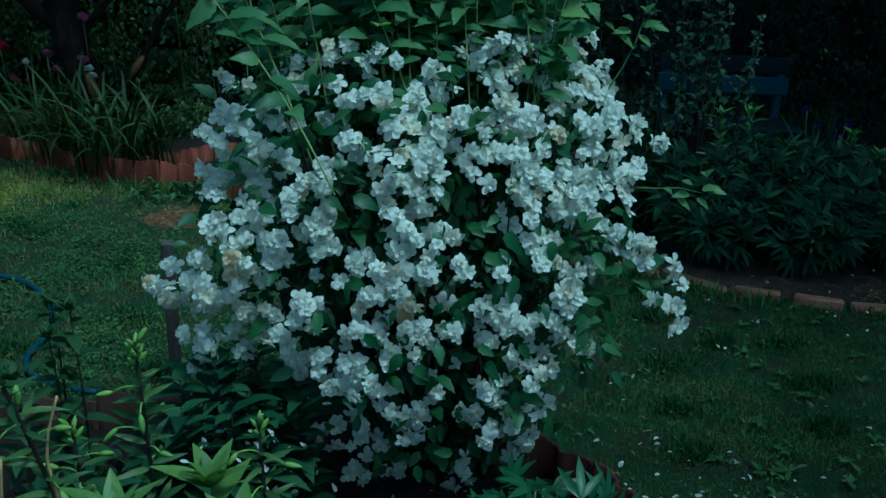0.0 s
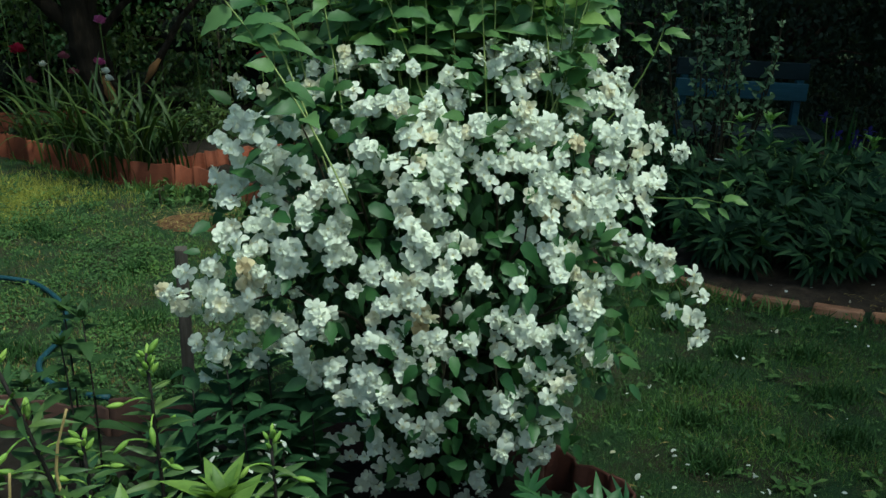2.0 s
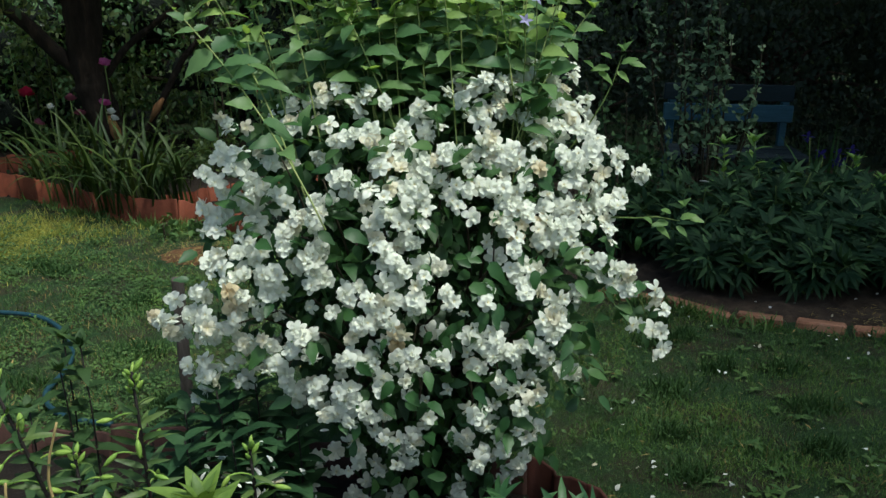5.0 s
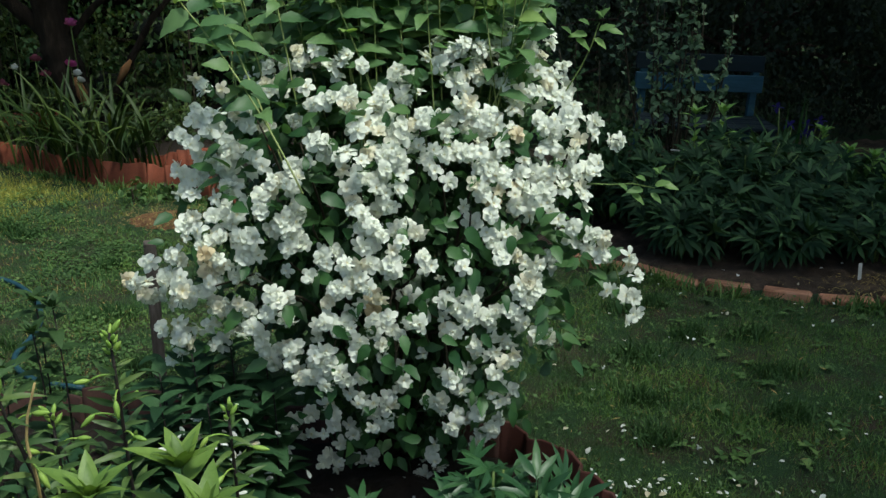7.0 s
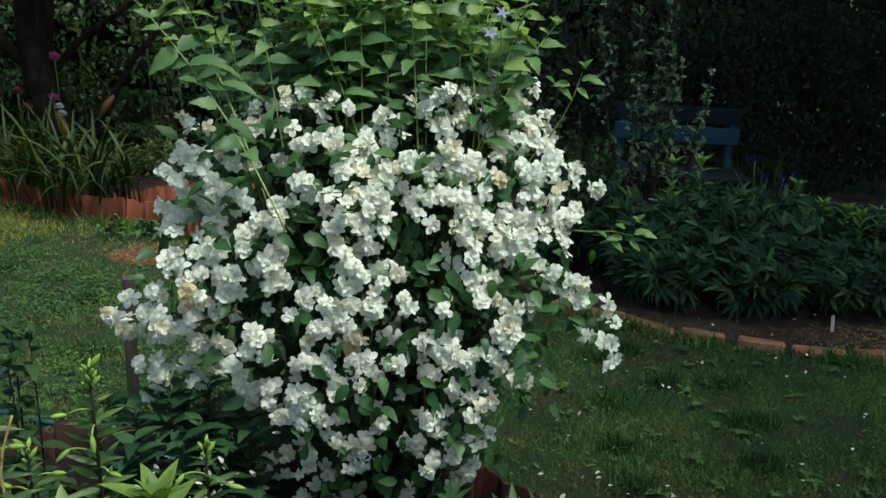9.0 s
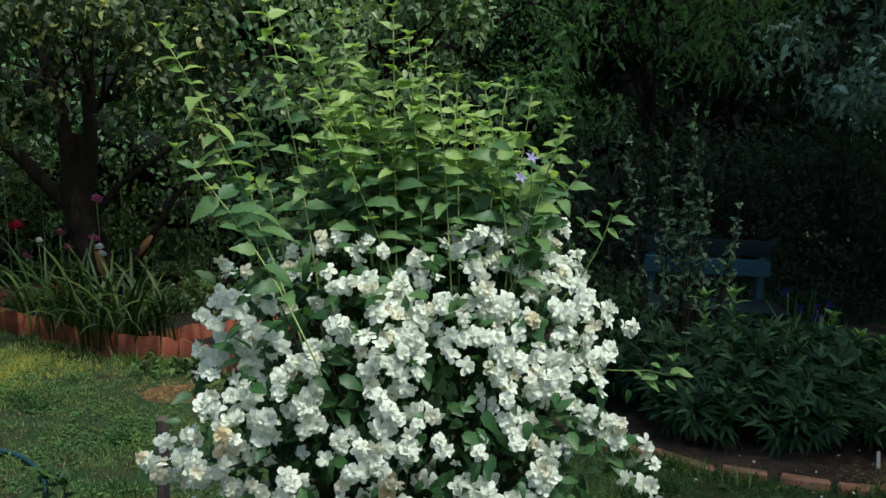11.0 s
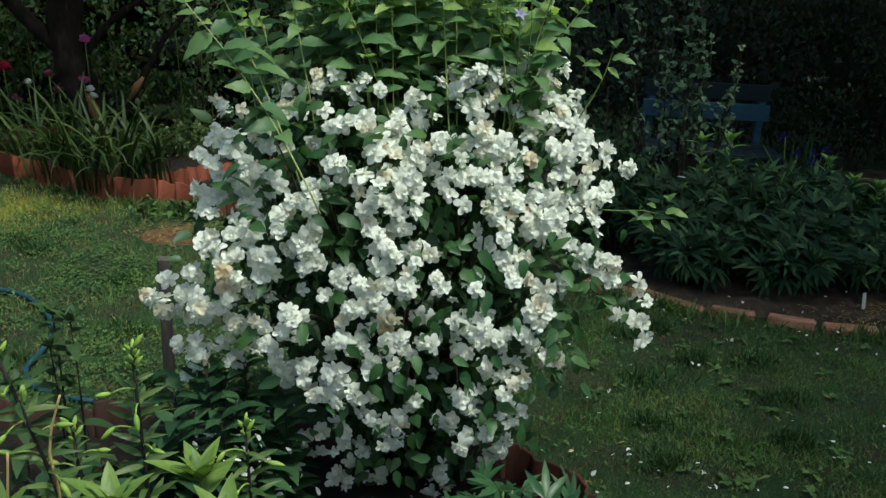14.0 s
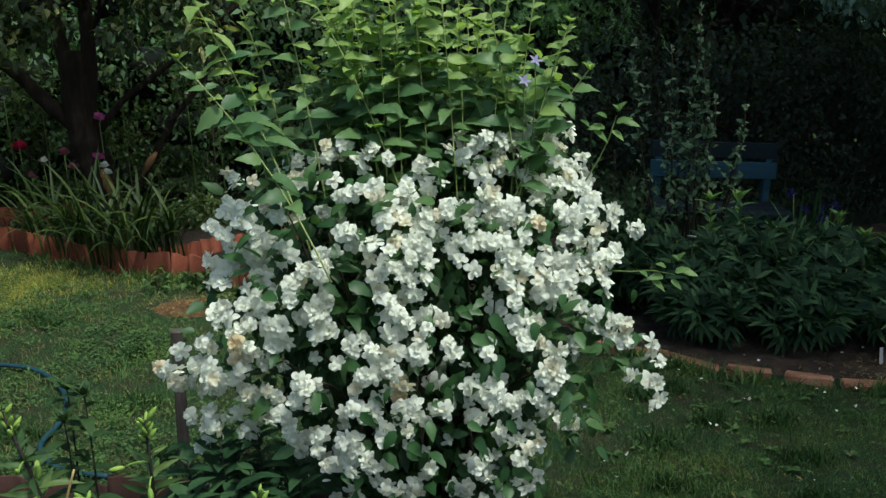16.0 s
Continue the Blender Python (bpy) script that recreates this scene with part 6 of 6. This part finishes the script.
cc, cr = clumps((-3.9, 6.2, 1.75), (-0.7, 7.5, 3.5), 42, 0.18, 0.34)
c2, r2 = clumps((-3.5, 6.0, 1.45), (-2.55, 6.9, 2.2), 12, 0.12, 0.22)
c3, r3 = clumps((-1.95, 6.2, 1.4), (-1.15, 6.9, 2.2), 18, 0.10, 0.20)
c4, r4 = clumps((-2.75, 6.2, 1.45), (-1.9, 6.7, 2.3), 11, 0.10, 0.20)
cc, cr = np.concatenate([cc, c2, c3, c4]), np.concatenate([cr, r2, r3, r4])
p, d = crown_points(cc, cr, [95] * len(cc))
part("crown", foliage(p - AO, d, 0.85, leaf_large, 0.35), M_APPLE, apple, kind="stuff")
for k in range(26):
    part("twig", tube(curve_points((rng.uniform(-2.6, -1.9), 7.1, rng.uniform(1.5, 2.2)), cc[k], (0, 0, 0.1), 6, 0.02) - AO, np.linspace(0.014, 0.004, 6), 5), M_BARK, apple)


# ---- trees and bushes behind ----
def tree(name, label, base, centres, radii, per, mat, size, blades_, trunk_r=0.07, hang=0.6, category="tree", core=0.0):
    """Trunk, limbs to the clumps, and a crown of single leaves."""
    t = thing(name, label, category, at=base)
    o = np.asarray(base, dtype=np.float64)
    mid = centres.mean(0)
    limb("trunk", [o + (0, 0, -0.1), o + (0.03, 0, 0.5), (o + mid) / 2, mid], trunk_r, trunk_r * 0.4, t, o)
    for k in range(0, len(centres), max(1, len(centres) // 14)):
        a = (o + mid) / 2 + (mid - o) / 2 * rng.random()
        part("limb", tube(curve_points(a, centres[k], (0, 0, 0.12), 6, 0.02) - o, np.linspace(trunk_r * 0.35, 0.006, 6), 5), M_BARK, t)
    p, d = crown_points(centres, radii, [per] * len(centres))
    p, d = p[p[:, 2] > 0.02], d[p[:, 2] > 0.02]
    part("crown", foliage(p - o, d, size, blades_, hang), mat, t, kind="stuff")
    # Dark lumps added in place of the shade within the crown.
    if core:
        part("shade_core", lumps(centres - o, radii, core), M_CORE, t, kind="stuff")
    return t


c, r = clumps((-0.95, 6.9, 1.5), (0.72, 7.9, 2.75), 38, 0.16, 0.30)
c2, r2 = clumps((0.1, 6.9, 2.3), (0.6, 7.3, 2.75), 8, 0.08, 0.16)
tree("young_apple_tree", "young apple tree with pale leathery leaves behind the shrub", (0.2, 7.6, 0), np.concatenate([c, c2]), np.concatenate([r, r2]), 100, M_YOUNG, 0.85, leaf_large, hang=0.15)
c, r = clumps((-4.6, 8.0, 0.2), (1.2, 9.2, 1.9), 120, 0.20, 0.38)
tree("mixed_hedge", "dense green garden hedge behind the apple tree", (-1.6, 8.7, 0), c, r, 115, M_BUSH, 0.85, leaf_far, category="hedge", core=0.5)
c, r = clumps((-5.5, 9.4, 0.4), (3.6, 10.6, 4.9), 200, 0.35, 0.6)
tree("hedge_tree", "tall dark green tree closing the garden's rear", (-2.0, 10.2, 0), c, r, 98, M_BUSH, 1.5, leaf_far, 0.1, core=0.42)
c, r = clumps((-0.9, 8.2, 1.8), (1.6, 9.2, 3.6), 46, 0.22, 0.42)
tree("rear_bush", "small-leaved dark green bush behind the young apple", (0.5, 8.8, 0), c, r, 120, M_BUSH, 0.9, leaf_small)


def feather(pairs, length, leaf_len, width):
    """A feathered leaf: small narrow leaflets in pairs along a stalk."""
    leaflet = lambda l: quads([(-width / 2, l * 0.4, 0), (0, 0, 0), (width / 2, l * 0.4, 0), (0, l, -0.2 * l)], [(0, 1, 2, 3)])
    bits = []
    for i in range(pairs):
        y = length * (0.2 + 0.75 * i / (pairs - 1))
        for s in (-1, 1):
            bits.append(moved(leaflet(leaf_len * (1 - 0.25 * i / pairs)), pose(0, y, -0.15 * y * y / length, 0, 0, -s * 62)))
    bits.append(moved(leaflet(leaf_len), pose(0, length * 0.95, -0.13 * length)))
    bits.append(grass_blade(length, 0.003, 0.15))
    return join(bits)


feathers = [feather(7, 0.12, 0.023, 0.008), feather(6, 0.10, 0.022, 0.0075)]
c, r = clumps((1.1, 7.1, 2.1), (3.3, 8.0, 3.7), 54, 0.24, 0.42)
c2, r2 = clumps((0.95, 7.2, 1.2), (1.9, 7.8, 1.9), 4, 0.15, 0.25)
tree("rowan_tree", "dark green rowan with feathered leaves above the bench", (2.3, 8.2, 0), np.concatenate([c, c2]), np.concatenate([r, r2]), 108, M_ROWAN, 0.88, feathers, 0.045, 0.5)

c, r = clumps((2.28, 4.9, 1.5), (3.5, 5.8, 3.3), 46, 0.12, 0.22)
c = c[c[:, 2] > np.where(c[:, 0] < 2.52, 1.86, 1.58)]
r = r[:len(c)]
tree("linden_tree", "overhanging broad-leaved tree with dark grey-green leaves", (3.75, 5.9, 0), c, r, 120, M_LINDEN, 0.72, leaf_large, 0.09, 0.2)

# the deep shade behind the bench is put into the leaf colour: tall hedge at the back and at the side, closed above by
# its own crowns
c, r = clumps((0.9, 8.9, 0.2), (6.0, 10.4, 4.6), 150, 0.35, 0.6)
tree("dark_hedge", "dense dark hedge behind the bench, deep shade put into its colour", (3.6, 9.7, 0), c, r, 105, M_DEEP_SHADE, 1.3, leaf_far, 0.1, category="hedge")
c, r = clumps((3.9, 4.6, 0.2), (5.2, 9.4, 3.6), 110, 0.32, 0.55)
tree("side_hedge", "dense dark hedge along the garden's side, shade put into its colour", (4.6, 7.0, 0), c, r, 90, M_DEEP_SHADE, 1.3, leaf_far, 0.1, category="hedge")
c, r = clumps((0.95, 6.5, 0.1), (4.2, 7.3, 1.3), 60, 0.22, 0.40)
tree("bench_shade_hedge", "dark hedge directly behind the bench, shade put into its leaf colour", (2.6, 6.9, 0), c, r, 250, M_DEEP_SHADE, 0.64, leaf_far, 0.06, category="hedge")
# Crown added above the view to keep sunlight off the bench.
c, r = clumps((2.4, 1.7, 4.5), (7.0, 4.9, 5.4), 125, 0.35, 0.6)
tree("added_shade_tree", "unseen tree added to shade the bench", (5.3, 3.6, 0), c, r, 60, M_DEEP_SHADE, 1.9, leaf_far, 0.16)

c, r = clumps((-10.0, 12.0, 0.5), (9.0, 13.5, 8.5), 230, 0.7, 1.1)
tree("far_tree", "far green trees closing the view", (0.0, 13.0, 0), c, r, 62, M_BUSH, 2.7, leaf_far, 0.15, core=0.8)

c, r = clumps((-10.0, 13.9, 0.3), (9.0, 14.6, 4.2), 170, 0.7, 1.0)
tree("added_hedge", "plain green hedge far behind the trees", (0.0, 14.2, 0), c, r, 22, M_BUSH, 3.0, leaf_far, 0.1, category="hedge", core=0.95)
# Second unseen crown, added to cut sun and sky light on the hedge.
c, r = clumps((2.6, 5.2, 4.1), (6.4, 8.6, 4.9), 78, 0.35, 0.6)
tree("added_shade_tree", "unseen tree added to shade the dark hedge", (6.3, 6.9, 0), c, r, 60, M_DEEP_SHADE, 1.9, leaf_far, 0.16)

# lilac clematis flowers on the rear of the shoots
for x, y, z in ((0.379, 2.36, 1.494), (0.35, 2.36, 1.442)):
    vine = thing("clematis_flower", "pale lilac clematis flower with pointed petals", "flower", "clematis flowers", at=(x, y, z))
    part("bloom", join([moved(blade(0.021, 0.009, 3, 0.2, 0.3), pose(0, 0, 0, 0, 0, 72 * i) @ pose(0, 0, 0, 32)) for i in range(5)]), M_LILAC, vine, m=pose(0, 0, 0, 48, 22, 0))
    part("flower_stem", tube(curve_points((0.0, 0.0, 0.0), (-0.05, 0.06, -z + 1.05), (0.02, 0, 0), 6), 0.0015, 4), M_STEM, vine)

# ---- behind the camera: an unseen tree added to shade the lawn, and hedges added to close the garden ----
c, r = clumps((2.55, -1.4, 4.4), (6.8, 1.8, 5.5), 66, 0.4, 0.7)
tree("added_lawn_tree", "unseen tree added to shade the lawn beside the bed", (5.6, 0.3, 0), c, r, 65, M_BUSH, 2.1, leaf_far, 0.16)
# Unseen hedge added here also blocks low sky light.
c, r = clumps((-9.0, -8.0, 0.3), (9.0, -6.8, 3.2), 120, 0.5, 0.9)
tree("added_hedge", "unseen green hedge added to close the garden and block low sky", (0.0, -7.4, 0), c, r, 40, M_BUSH, 3.0, leaf_far, 0.1, category="hedge", core=0.5)
c, r = clumps((-6.5, 3.0, 0.3), (-5.2, 9.5, 3.4), 90, 0.4, 0.7)
tree("added_hedge", "plain green hedge along the lawn", (-5.9, 6.0, 0), c, r, 45, M_BUSH, 2.3, leaf_far, 0.1, category="hedge", core=0.5)
